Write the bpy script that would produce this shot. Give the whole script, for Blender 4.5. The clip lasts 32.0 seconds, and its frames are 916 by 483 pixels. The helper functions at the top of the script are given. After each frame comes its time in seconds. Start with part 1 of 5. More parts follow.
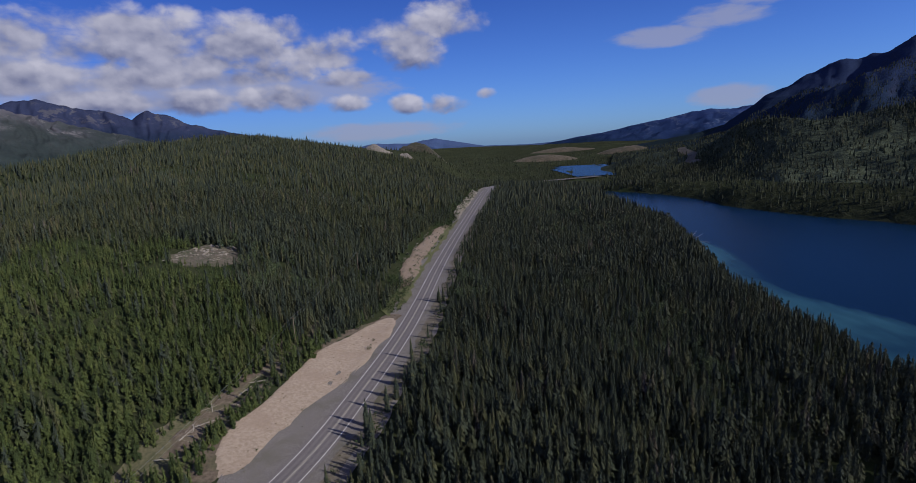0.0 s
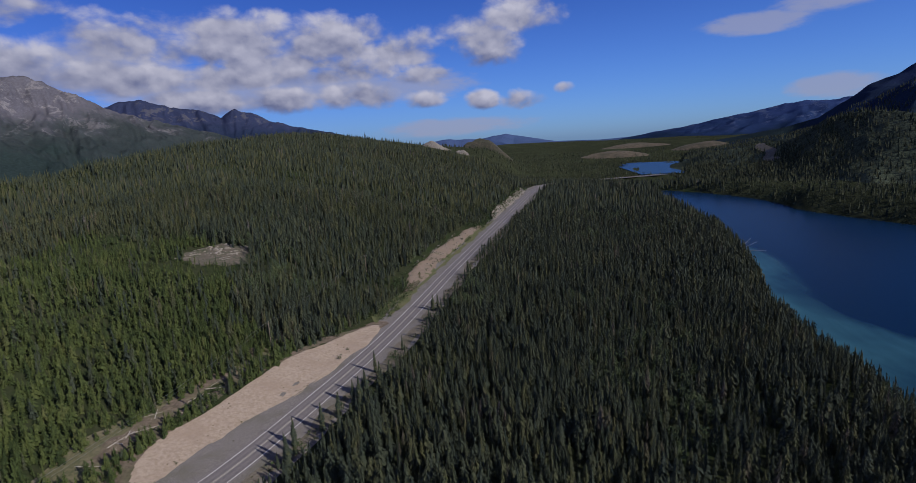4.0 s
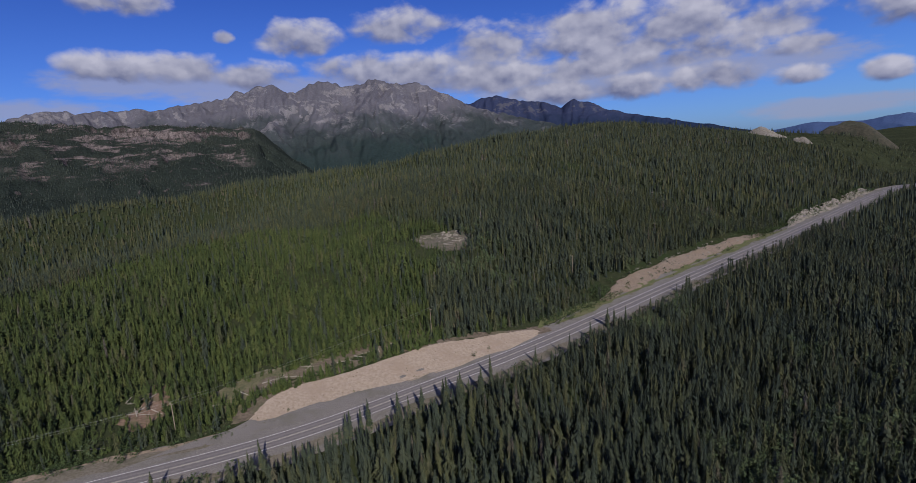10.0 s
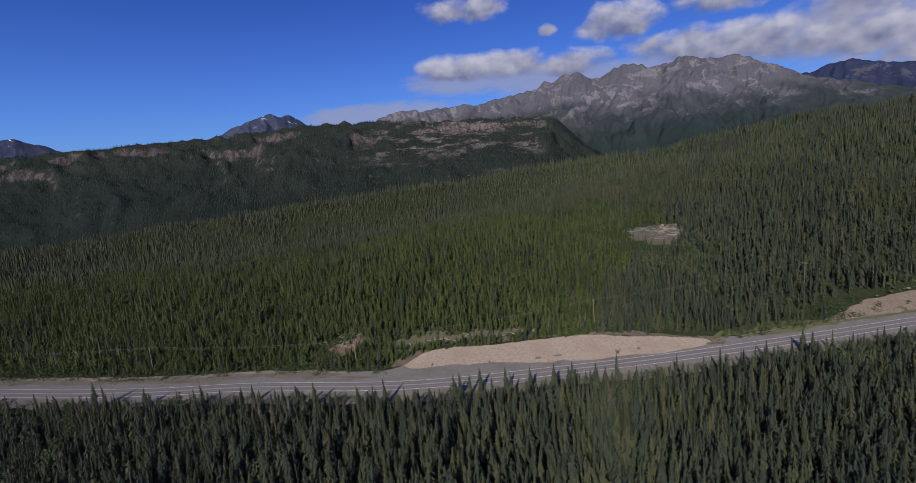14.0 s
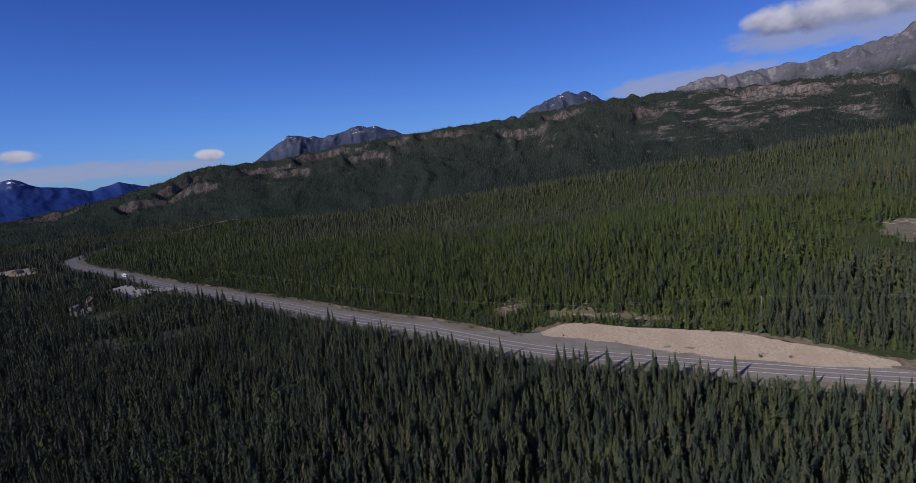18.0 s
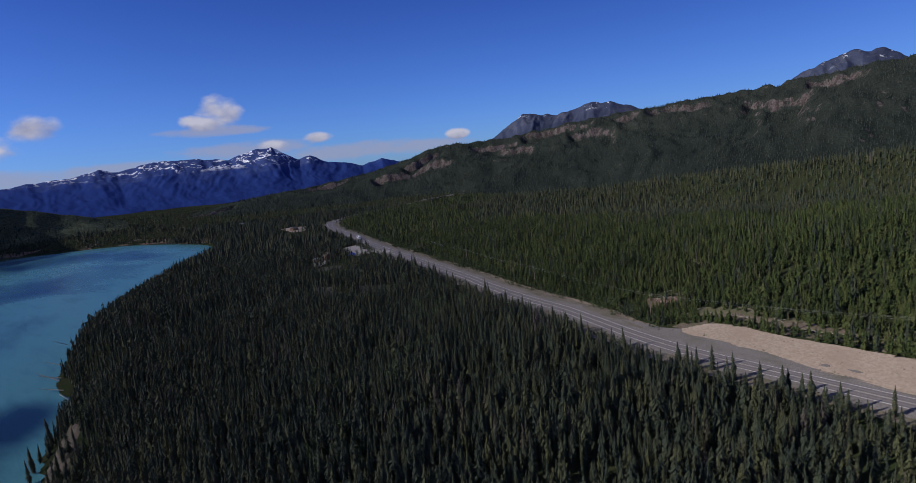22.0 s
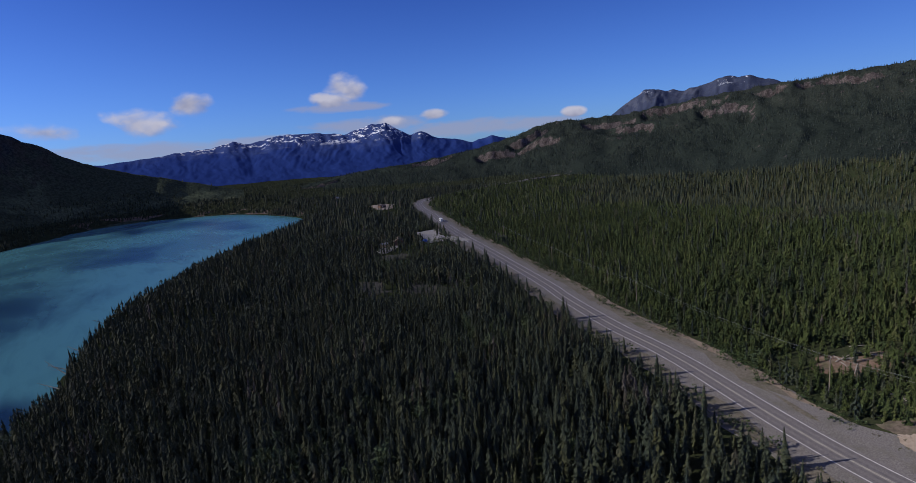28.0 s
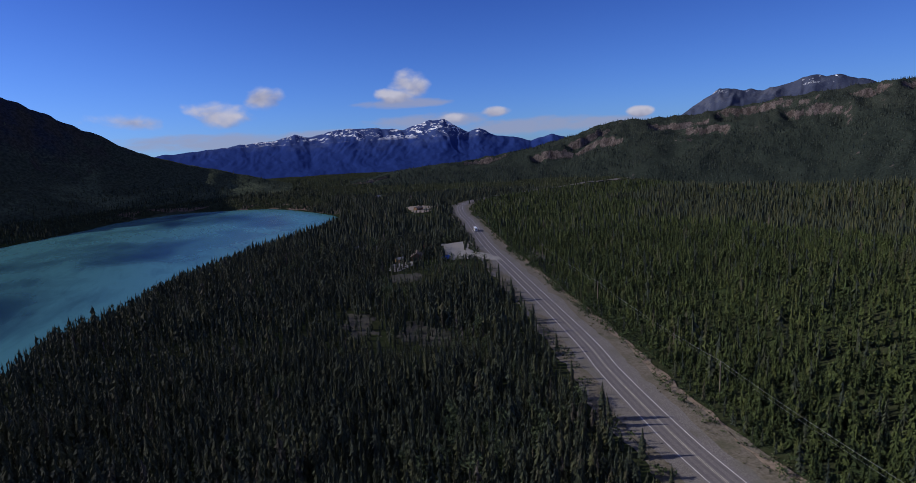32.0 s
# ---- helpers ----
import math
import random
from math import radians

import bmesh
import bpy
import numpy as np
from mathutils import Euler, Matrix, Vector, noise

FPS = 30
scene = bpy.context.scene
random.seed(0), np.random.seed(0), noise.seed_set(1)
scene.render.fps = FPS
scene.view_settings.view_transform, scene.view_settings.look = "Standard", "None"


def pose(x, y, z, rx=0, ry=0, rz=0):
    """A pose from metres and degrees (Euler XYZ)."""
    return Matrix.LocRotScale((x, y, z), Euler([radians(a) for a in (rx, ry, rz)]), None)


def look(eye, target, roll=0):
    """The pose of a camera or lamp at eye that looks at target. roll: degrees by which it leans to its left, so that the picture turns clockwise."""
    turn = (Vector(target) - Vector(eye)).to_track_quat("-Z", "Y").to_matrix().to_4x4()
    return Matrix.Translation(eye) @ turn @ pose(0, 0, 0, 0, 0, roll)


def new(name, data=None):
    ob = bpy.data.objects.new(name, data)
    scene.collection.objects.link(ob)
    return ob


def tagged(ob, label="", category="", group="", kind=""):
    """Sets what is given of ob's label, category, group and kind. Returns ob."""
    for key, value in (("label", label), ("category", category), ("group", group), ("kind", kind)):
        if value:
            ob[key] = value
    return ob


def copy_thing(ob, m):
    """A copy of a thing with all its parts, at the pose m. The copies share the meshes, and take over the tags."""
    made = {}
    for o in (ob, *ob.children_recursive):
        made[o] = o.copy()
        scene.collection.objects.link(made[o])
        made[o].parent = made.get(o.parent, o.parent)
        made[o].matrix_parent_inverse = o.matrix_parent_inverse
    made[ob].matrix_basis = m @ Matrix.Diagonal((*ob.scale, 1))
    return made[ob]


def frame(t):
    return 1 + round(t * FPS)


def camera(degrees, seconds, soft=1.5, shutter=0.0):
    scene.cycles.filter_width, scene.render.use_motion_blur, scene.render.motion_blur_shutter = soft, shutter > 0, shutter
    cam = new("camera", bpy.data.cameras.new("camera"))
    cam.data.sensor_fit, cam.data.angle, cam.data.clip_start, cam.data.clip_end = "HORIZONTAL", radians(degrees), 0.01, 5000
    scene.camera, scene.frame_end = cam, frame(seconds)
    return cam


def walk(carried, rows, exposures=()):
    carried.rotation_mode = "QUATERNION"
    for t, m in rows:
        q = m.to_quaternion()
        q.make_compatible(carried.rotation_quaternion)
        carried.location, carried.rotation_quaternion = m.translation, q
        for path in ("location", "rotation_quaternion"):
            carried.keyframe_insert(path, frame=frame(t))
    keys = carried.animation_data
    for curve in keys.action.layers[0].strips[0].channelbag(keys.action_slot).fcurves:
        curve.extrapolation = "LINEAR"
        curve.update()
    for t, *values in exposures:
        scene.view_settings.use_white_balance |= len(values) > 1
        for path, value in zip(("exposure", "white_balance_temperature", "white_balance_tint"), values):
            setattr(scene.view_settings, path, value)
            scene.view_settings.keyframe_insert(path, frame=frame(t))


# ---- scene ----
cam = camera(82.2, 32.0, soft=0.75)
METRES, EYE, TILT, LEAN, TURN = 445.0, 80.0, -10.5, 3.0, 0.0
ROWS = [
    (0, 0.0000, 0.0000, 0.0000, 0, 0, -0),
    (0.5, 0.0102, 0.0034, 0.0015, 0.93, -0.05, -0.2),
    (1, 0.0204, 0.0070, 0.0031, 2.14, -0.14, -0.46),
    (1.5, 0.0306, 0.0109, 0.0049, 3.44, -0.2, -0.7),
    (2, 0.0409, 0.0151, 0.0066, 4.37, -0.29, -0.89),
    (2.5, 0.0515, 0.0196, 0.0082, 5.33, -0.36, -1.03),
    (4.5, 0.0959, 0.0374, 0.0150, 9.17, -0.71, -1.49),
    (5, 0.1066, 0.0428, 0.0170, 10.89, -0.85, -1.8),
    (5.5, 0.1173, 0.0485, 0.0191, 13.02, -1.03, -2.12),
    (6, 0.1279, 0.0547, 0.0212, 15.33, -1.22, -2.48),
    (6.5, 0.1386, 0.0615, 0.0232, 18.46, -1.47, -2.87),
    (7, 0.1494, 0.0691, 0.0252, 21.77, -1.72, -3.35),
    (7.5, 0.1605, 0.0773, 0.0272, 24.81, -2, -3.73),
    (8, 0.1716, 0.0862, 0.0293, 27.51, -2.31, -4.05),
    (8.5, 0.1830, 0.0950, 0.0312, 30.39, -2.61, -4.33),
    (9, 0.1946, 0.1029, 0.0334, 33.62, -3.01, -4.74),
    (9.5, 0.2059, 0.1108, 0.0358, 37.94, -3.57, -5.18),
    (10, 0.2175, 0.1195, 0.0381, 43.24, -4.23, -5.69),
    (10.5, 0.2298, 0.1290, 0.0404, 49.18, -4.96, -5.94),
    (11, 0.2423, 0.1391, 0.0430, 53.83, -5.64, -6.12),
    (11.5, 0.2544, 0.1501, 0.0456, 57.68, -6.22, -6.24),
    (12, 0.2665, 0.1616, 0.0481, 61.71, -6.86, -6.31),
    (12.5, 0.2786, 0.1736, 0.0507, 65.43, -7.46, -6.35),
    (13, 0.2899, 0.1867, 0.0535, 68.85, -8.09, -6.29),
    (13.5, 0.3004, 0.2009, 0.0563, 72.42, -8.72, -6.16),
    (14, 0.3100, 0.2160, 0.0591, 75.94, -9.33, -6),
    (14.5, 0.3190, 0.2316, 0.0619, 79.61, -10, -5.74),
    (16.5, 0.3463, 0.3007, 0.0732, 94.89, -12.69, -4.52),
    (17, 0.3505, 0.3185, 0.0764, 99.14, -13.38, -4.11),
    (17.5, 0.3535, 0.3367, 0.0794, 103.35, -13.99, -3.6),
    (18, 0.3551, 0.3548, 0.0821, 107.64, -14.62, -3.03),
    (18.5, 0.3554, 0.3722, 0.0844, 111.98, -15.25, -2.54),
    (19, 0.3542, 0.3882, 0.0865, 116.71, -15.78, -1.97),
    (19.5, 0.3518, 0.4023, 0.0881, 121.95, -16.27, -1.34),
    (20, 0.3485, 0.4143, 0.0893, 127.38, -16.6, -0.48),
    (20.5, 0.3447, 0.4244, 0.0905, 129.58, -16.91, -0.16),
    (21, 0.3401, 0.4326, 0.0915, 130.56, -17.18, -0.03),
    (21.5, 0.3346, 0.4384, 0.0921, 131.5, -17.43, 0.14),
    (22, 0.3276, 0.4415, 0.0922, 132.43, -17.68, 0.27),
    (22.5, 0.3191, 0.4423, 0.0916, 133.13, -18, 0.46),
    (23, 0.3093, 0.4407, 0.0904, 133.71, -18.39, 0.71),
    (23.5, 0.2981, 0.4371, 0.0883, 134.38, -18.78, 0.96),
    (24, 0.2859, 0.4318, 0.0854, 134.91, -18.91, 1.09),
    (24.5, 0.2730, 0.4250, 0.0820, 135.38, -18.96, 1.28),
    (25, 0.2595, 0.4171, 0.0784, 136.01, -19, 1.28),
    (25.5, 0.2459, 0.4084, 0.0747, 136.79, -19.14, 1.29),
    (27.5, 0.1890, 0.3631, 0.0614, 143.26, -19.77, 1.28),
    (28, 0.1743, 0.3481, 0.0569, 144.54, -19.88, 1.14),
    (28.5, 0.1596, 0.3330, 0.0525, 145.29, -19.96, 1),
    (29, 0.1444, 0.3180, 0.0486, 146.15, -19.99, 1.19),
    (29.5, 0.1284, 0.3033, 0.0451, 147, -20.03, 1.29),
    (30, 0.1118, 0.2889, 0.0417, 147.61, -20.09, 1.28),
    (30.5, 0.0946, 0.2750, 0.0384, 148, -20.08, 1.05),
    (31, 0.0773, 0.2613, 0.0355, 148.09, -20.09, 0.73),
    (31.5, 0.0599, 0.2477, 0.0327, 148.96, -20.07, 0.66),
    (32, 0.0425, 0.2342, 0.0300, 151.14, -20.04, 0.9),
]
walk(cam, [(t, pose(0, 0, EYE, TILT, LEAN, TURN) @ pose(METRES * x, METRES * y, METRES * z, 90 + pitch, roll, yaw)) for t, x, y, z, yaw, pitch, roll in ROWS])
scene.view_settings.exposure = 0.0

# ---- sun and sky ----
SUN_ELEVATION = 29.0
SUN_AZIMUTH = 119.3        # clockwise from +y
sun_data = bpy.data.lights.new("sun", "SUN")
sun_data.energy, sun_data.angle, sun_data.color = 3.9, radians(0.53), (1.0, 0.93, 0.84)
sun = new("sun", sun_data)
sx = math.sin(radians(SUN_AZIMUTH)) * math.cos(radians(SUN_ELEVATION))
sy = math.cos(radians(SUN_AZIMUTH)) * math.cos(radians(SUN_ELEVATION))
sun.matrix_world = look((sx * 900, sy * 900, 900 * math.sin(radians(SUN_ELEVATION))), (0, 0, 0))

# cumulus: azimuth, elevation, half width and half height in degrees
NORTH_CLOUDS = [
    (-29, 10.9, 11, 2.7), (-20.5, 10.6, 8, 2.6), (-37.5, 10.2, 8, 2.5), (-13, 9.6, 5.5, 2.4), (-5.8, 10.3, 5.0, 2.6), (-1.2, 12.6, 4.8, 2.2), (-24, 8.4, 10, 1.9), (-41, 7.6, 8, 1.9), (-32, 7.4, 7, 1.5),
    (-10.9, 7.3, 3.3, 1.4), (-11.2, 4.8, 2.5, 1.0), (-5.2, 4.5, 2.1, 1.0), (-0.9, 4.3, 2.7, 1.0), (3.3, 5.1, 1.3, 0.6), (-18.5, 5.4, 4.5, 1.4), (-26, 5.2, 5, 1.4),
]
WEST_CLOUDS = [
    (-58.8, 11.9, 4.0, 1.8), (-48.3, 13.0, 5.4, 1.8), (-66.0, 12.1, 1.0, 0.65), (-74.2, 14.8, 4.6, 1.4), (-70.6, 9.2, 4.4, 1.7), (-75.5, 9.3, 4.0, 1.5), (-63, 8.4, 4.6, 1.5), (-53, 8.8, 6, 1.7), (-46, 8.4, 6, 1.9), (-33, 5.2, 5, 1.4),
]
SOUTH_CLOUDS = [
    (176.6, 4.6, 4.0, 1.1), (-175.3, 5.2, 3.4, 1.4), (-171.4, 6.4, 2.2, 1.3), (-156.3, 7.3, 2.1, 1.5), (-157.6, 6.4, 2.4, 0.8), (-147.6, 4.3, 1.7, 0.6), (-133, 3.3, 1.2, 0.55), (-152, 3.9, 2.2, 0.55),
]
# thin sheets and streaks
STREAKS = [
    (21, 9.2, 4.5, 1.0), (25.5, 10.3, 4.0, 1.1), (29, 11.6, 3.0, 0.9), (27, 3.1, 3.3, 1.0), (-8, 1.8, 8.4, 0.9), (-83, 5.5, 7.8, 1.0), (-88, 5.2, 4.2, 0.9), (-157.3, 5.6, 4.9, 0.5),
    (-155, 3.7, 6.2, 0.8), (-143.9, 2.6, 6.7, 0.9), (-137, 2.4, 5, 0.7), (-176.6, 2.5, 7.3, 0.9), (-165, 2.6, 6, 0.7), (-30, 6.2, 15, 2.0), (-15, 6.2, 9, 1.5), (-42, 7.8, 9, 2.2), (-60, 7.0, 13, 1.6), (-73, 8.0, 8, 1.6),
]
world = bpy.data.worlds.new("world")
scene.world = world
world.use_nodes = True
wt = world.node_tree
wt.nodes.clear()


def put(tree, value, socket):
    """Links a socket, or sets a number or a tuple."""
    if isinstance(value, bpy.types.NodeSocket):
        tree.links.new(value, socket)
    elif value is not None:
        socket.default_value = value


def maths(tree, operation, a, b=None, c=None, clamp=False):
    n = tree.nodes.new("ShaderNodeMath")
    n.operation, n.use_clamp = operation, clamp
    for value, socket in zip((a, b, c), n.inputs):
        put(tree, value, socket)
    return n.outputs[0]


def vecs(tree, operation, a, b=None):
    n = tree.nodes.new("ShaderNodeVectorMath")
    n.operation = operation
    put(tree, a, n.inputs[0])
    put(tree, b, n.inputs[1])
    return n.outputs["Value"] if operation in ("DOT_PRODUCT", "LENGTH", "DISTANCE") else n.outputs[0]


def ramp01(tree, value, low, high, smooth=True):
    n = tree.nodes.new("ShaderNodeMapRange")
    n.interpolation_type = "SMOOTHSTEP" if smooth else "LINEAR"
    put(tree, value, n.inputs[0])
    n.inputs[1].default_value, n.inputs[2].default_value = low, high
    return n.outputs[0]


def noised(tree, vector, scale, detail=4.0, rough=0.55, distort=0.0):
    n = tree.nodes.new("ShaderNodeTexNoise")
    put(tree, vector, n.inputs["Vector"])
    n.inputs["Scale"].default_value, n.inputs["Detail"].default_value = scale, detail
    n.inputs["Roughness"].default_value, n.inputs["Distortion"].default_value = rough, distort
    return n.outputs[0]


def blend(tree, factor, a, b, mode="MIX"):
    n = tree.nodes.new("ShaderNodeMix")
    n.data_type, n.blend_type = "RGBA", mode
    put(tree, factor, n.inputs[0])
    for value, socket in ((a, n.inputs[6]), (b, n.inputs[7])):
        put(tree, (*value, 1.0) if isinstance(value, tuple) and len(value) == 3 else value, socket)
    return n.outputs[2]


sky = wt.nodes.new("ShaderNodeTexSky")
sky.sky_type, sky.sun_disc = "NISHITA", False
sky.sun_elevation, sky.sun_rotation = radians(SUN_ELEVATION), radians(SUN_AZIMUTH)
sky.altitude, sky.air_density, sky.dust_density, sky.ozone_density = 900, 1.0, 0.9, 2.5
coord = wt.nodes.new("ShaderNodeTexCoord").outputs["Generated"]
axes = wt.nodes.new("ShaderNodeSeparateXYZ")
wt.links.new(coord, axes.inputs[0])
c80, s80 = math.cos(radians(80)), math.sin(radians(80))
across = maths(wt, "ADD", maths(wt, "MULTIPLY", axes.outputs[0], c80), maths(wt, "MULTIPLY", axes.outputs[1], s80))
along = maths(wt, "SUBTRACT", maths(wt, "MULTIPLY", axes.outputs[1], c80), maths(wt, "MULTIPLY", axes.outputs[0], s80))
azimuth = maths(wt, "MULTIPLY", maths(wt, "ARCTAN2", across, along), 57.2958)
elevation = maths(wt, "MULTIPLY", maths(wt, "ARCSINE", axes.outputs[2]), 57.2958)
flat = wt.nodes.new("ShaderNodeCombineXYZ")
wt.links.new(azimuth, flat.inputs[0])
wt.links.new(elevation, flat.inputs[1])
flat = flat.outputs[0]


def banks_of(place, banks):
    """How deep inside the nearest bank a direction lies, and how high up in it."""
    best, total, weight = None, None, None
    for a, e, w, h in banks:
        off = vecs(wt, "MULTIPLY", vecs(wt, "SUBTRACT", place, ((a + 80 + 180) % 360 - 180, e, 0.0)), (1 / w, 1 / h, 0.0))
        d = vecs(wt, "DOT_PRODUCT", off, off)
        up = wt.nodes.new("ShaderNodeSeparateXYZ")
        wt.links.new(off, up.inputs[0])
        near = maths(wt, "POWER", 0.12, d)
        share = maths(wt, "MULTIPLY", near, up.outputs[1])
        best = d if best is None else maths(wt, "MINIMUM", best, d)
        total = share if total is None else maths(wt, "ADD", total, share)
        weight = near if weight is None else maths(wt, "ADD", weight, near)
    return maths(wt, "SUBTRACT", 1.0, maths(wt, "MINIMUM", best, 3.0)), maths(wt, "DIVIDE", total, maths(wt, "ADD", weight, 0.0001))


def heaps(place):
    """Rounded heads of cumulus at three sizes, about 0 to 1."""
    total = None
    bent = vecs(wt, "ADD", vecs(wt, "MULTIPLY", place, (1.0, 1.5, 0.0)), maths(wt, "MULTIPLY", noised(wt, place, 0.5, 4, 0.6), 1.6))
    for scale, gain in ((0.15, 0.58), (0.4, 0.3), (1.1, 0.12)):
        cell = wt.nodes.new("ShaderNodeTexVoronoi")
        cell.feature = "SMOOTH_F1"
        put(wt, bent, cell.inputs["Vector"])
        cell.inputs["Scale"].default_value, cell.inputs["Smoothness"].default_value = scale, 0.35
        bump = maths(wt, "MULTIPLY", maths(wt, "SUBTRACT", 1.0, cell.outputs["Distance"]), gain)
        total = bump if total is None else maths(wt, "ADD", total, bump)
    return total


def streaks(place, banks):
    level, _ = banks_of(place, banks)
    spot = vecs(wt, "MULTIPLY", place, (1.0, 3.2, 0.0))
    grain = maths(wt, "ADD", maths(wt, "MULTIPLY", noised(wt, spot, 0.12, 3.0, 0.5, 0.3), 0.55), maths(wt, "MULTIPLY", noised(wt, spot, 0.44, 7.0, 0.6, 0.25), 0.45))
    return ramp01(wt, maths(wt, "ADD", level, maths(wt, "MULTIPLY", maths(wt, "SUBTRACT", grain, 0.5), 3.6)), -0.4, 0.8)


opposite = vecs(wt, "DOT_PRODUCT", coord, (-math.sin(radians(SUN_AZIMUTH)), -math.cos(radians(SUN_AZIMUTH)), 0.0))
depth, rise_in = banks_of(flat, NORTH_CLOUDS + WEST_CLOUDS + SOUTH_CLOUDS)
heap, heap_above = heaps(flat), heaps(vecs(wt, "ADD", flat, (0.5, 1.0, 0.0)))
frayed = noised(wt, vecs(wt, "MULTIPLY", flat, (1.0, 1.6, 0.0)), 0.3, 6.0, 0.52, 0.3)
body = maths(wt, "ADD", depth, maths(wt, "ADD", maths(wt, "MULTIPLY", maths(wt, "SUBTRACT", heap, 0.58), 1.9), maths(wt, "MULTIPLY", maths(wt, "SUBTRACT", frayed, 0.5), 2.3)))
puffs = ramp01(wt, body, -0.35, 0.75)
lit = maths(wt, "ADD", maths(wt, "MULTIPLY", rise_in, 0.45), maths(wt, "MULTIPLY", maths(wt, "SUBTRACT", heap, heap_above), 1.6))
lit = maths(wt, "ADD", lit, maths(wt, "ADD", 0.5, maths(wt, "MULTIPLY", maths(wt, "SUBTRACT", frayed, 0.5), 0.55)))
lit = maths(wt, "ADD", lit, maths(wt, "MULTIPLY", maths(wt, "SUBTRACT", 1.0, ramp01(wt, opposite, 0.0, 0.6)), 0.35), clamp=True)
wisps = streaks(flat, STREAKS)
SKY_STRENGTH = 0.091
white = 1.0 / SKY_STRENGTH
tint = blend(wt, ramp01(wt, elevation, 1.0, 24.0), (0.42, 0.7, 1.44), (0.215, 0.4, 1.12))
# clear air is deepest blue opposite the sun
tint = blend(wt, maths(wt, "MULTIPLY", ramp01(wt, opposite, 0.2, 1.0), 0.42), tint, (0.1, 0.16, 0.5))
tint = blend(wt, 1.0, sky.outputs[0], tint, "MULTIPLY")
cloud = blend(wt, lit, (0.135 * white, 0.155 * white, 0.28 * white), (0.5 * white, 0.5 * white, 0.61 * white))
heaven = blend(wt, maths(wt, "MULTIPLY", wisps, 0.72), tint, (0.3 * white, 0.32 * white, 0.46 * white))
heaven = blend(wt, maths(wt, "MULTIPLY", puffs, 0.97), heaven, cloud)
# broken cloud added overhead, out of view; its white light lifts the shade
overhead = noised(wt, vecs(wt, "MULTIPLY", coord, (1.0, 1.0, 0.6)), 3.2, 6.0, 0.58, 0.3)
overhead = maths(wt, "MULTIPLY", ramp01(wt, overhead, 0.42, 0.62), ramp01(wt, elevation, 19.0, 32.0))
heaven = blend(wt, maths(wt, "MULTIPLY", overhead, 0.55), heaven, (0.62 * white, 0.62 * white, 0.66 * white))
back = wt.nodes.new("ShaderNodeBackground")
back.inputs[1].default_value = SKY_STRENGTH
wt.links.new(heaven, back.inputs[0])
wt.links.new(back.outputs[0], wt.nodes.new("ShaderNodeOutputWorld").inputs[0])


# ---- materials ----
def material(name):
    m = bpy.data.materials.new(name)
    m.use_nodes = True
    t = m.node_tree
    t.nodes.clear()
    shader = t.nodes.new("ShaderNodeBsdfPrincipled")
    t.links.new(shader.outputs[0], t.nodes.new("ShaderNodeOutputMaterial").inputs[0])
    shader.inputs["Roughness"].default_value = 0.85
    shader.inputs["Specular IOR Level"].default_value = 0.2
    return m, t, shader


def position(t):
    return t.nodes.new("ShaderNodeNewGeometry").outputs["Position"]


def relief(t, shader, height, strength, distance):
    b = t.nodes.new("ShaderNodeBump")
    b.inputs["Strength"].default_value, b.inputs["Distance"].default_value = strength, distance
    put(t, height, b.inputs["Height"])
    t.links.new(b.outputs[0], shader.inputs["Normal"])


def two_scale(name, dark, light, accent, coarse, fine_scale, rough=0.9, bump=0.0, bump_dist=0.05, spec=0.2):
    """A rough natural surface: two noises of different scale over three colours, with fine relief."""
    m, t, s = material(name)
    p = position(t)
    big, small = noised(t, p, coarse, 5, 0.6), noised(t, p, fine_scale, 6, 0.65)
    colour = blend(t, ramp01(t, small, 0.3, 0.7), dark, light)
    colour = blend(t, maths(t, "MULTIPLY", ramp01(t, big, 0.45, 0.7), 0.7), colour, accent)
    t.links.new(colour, s.inputs["Base Color"])
    s.inputs["Roughness"].default_value, s.inputs["Specular IOR Level"].default_value = rough, spec
    s.inputs["Diffuse Roughness"].default_value = 1.0
    if bump:
        relief(t, s, small, bump, bump_dist)
    return m


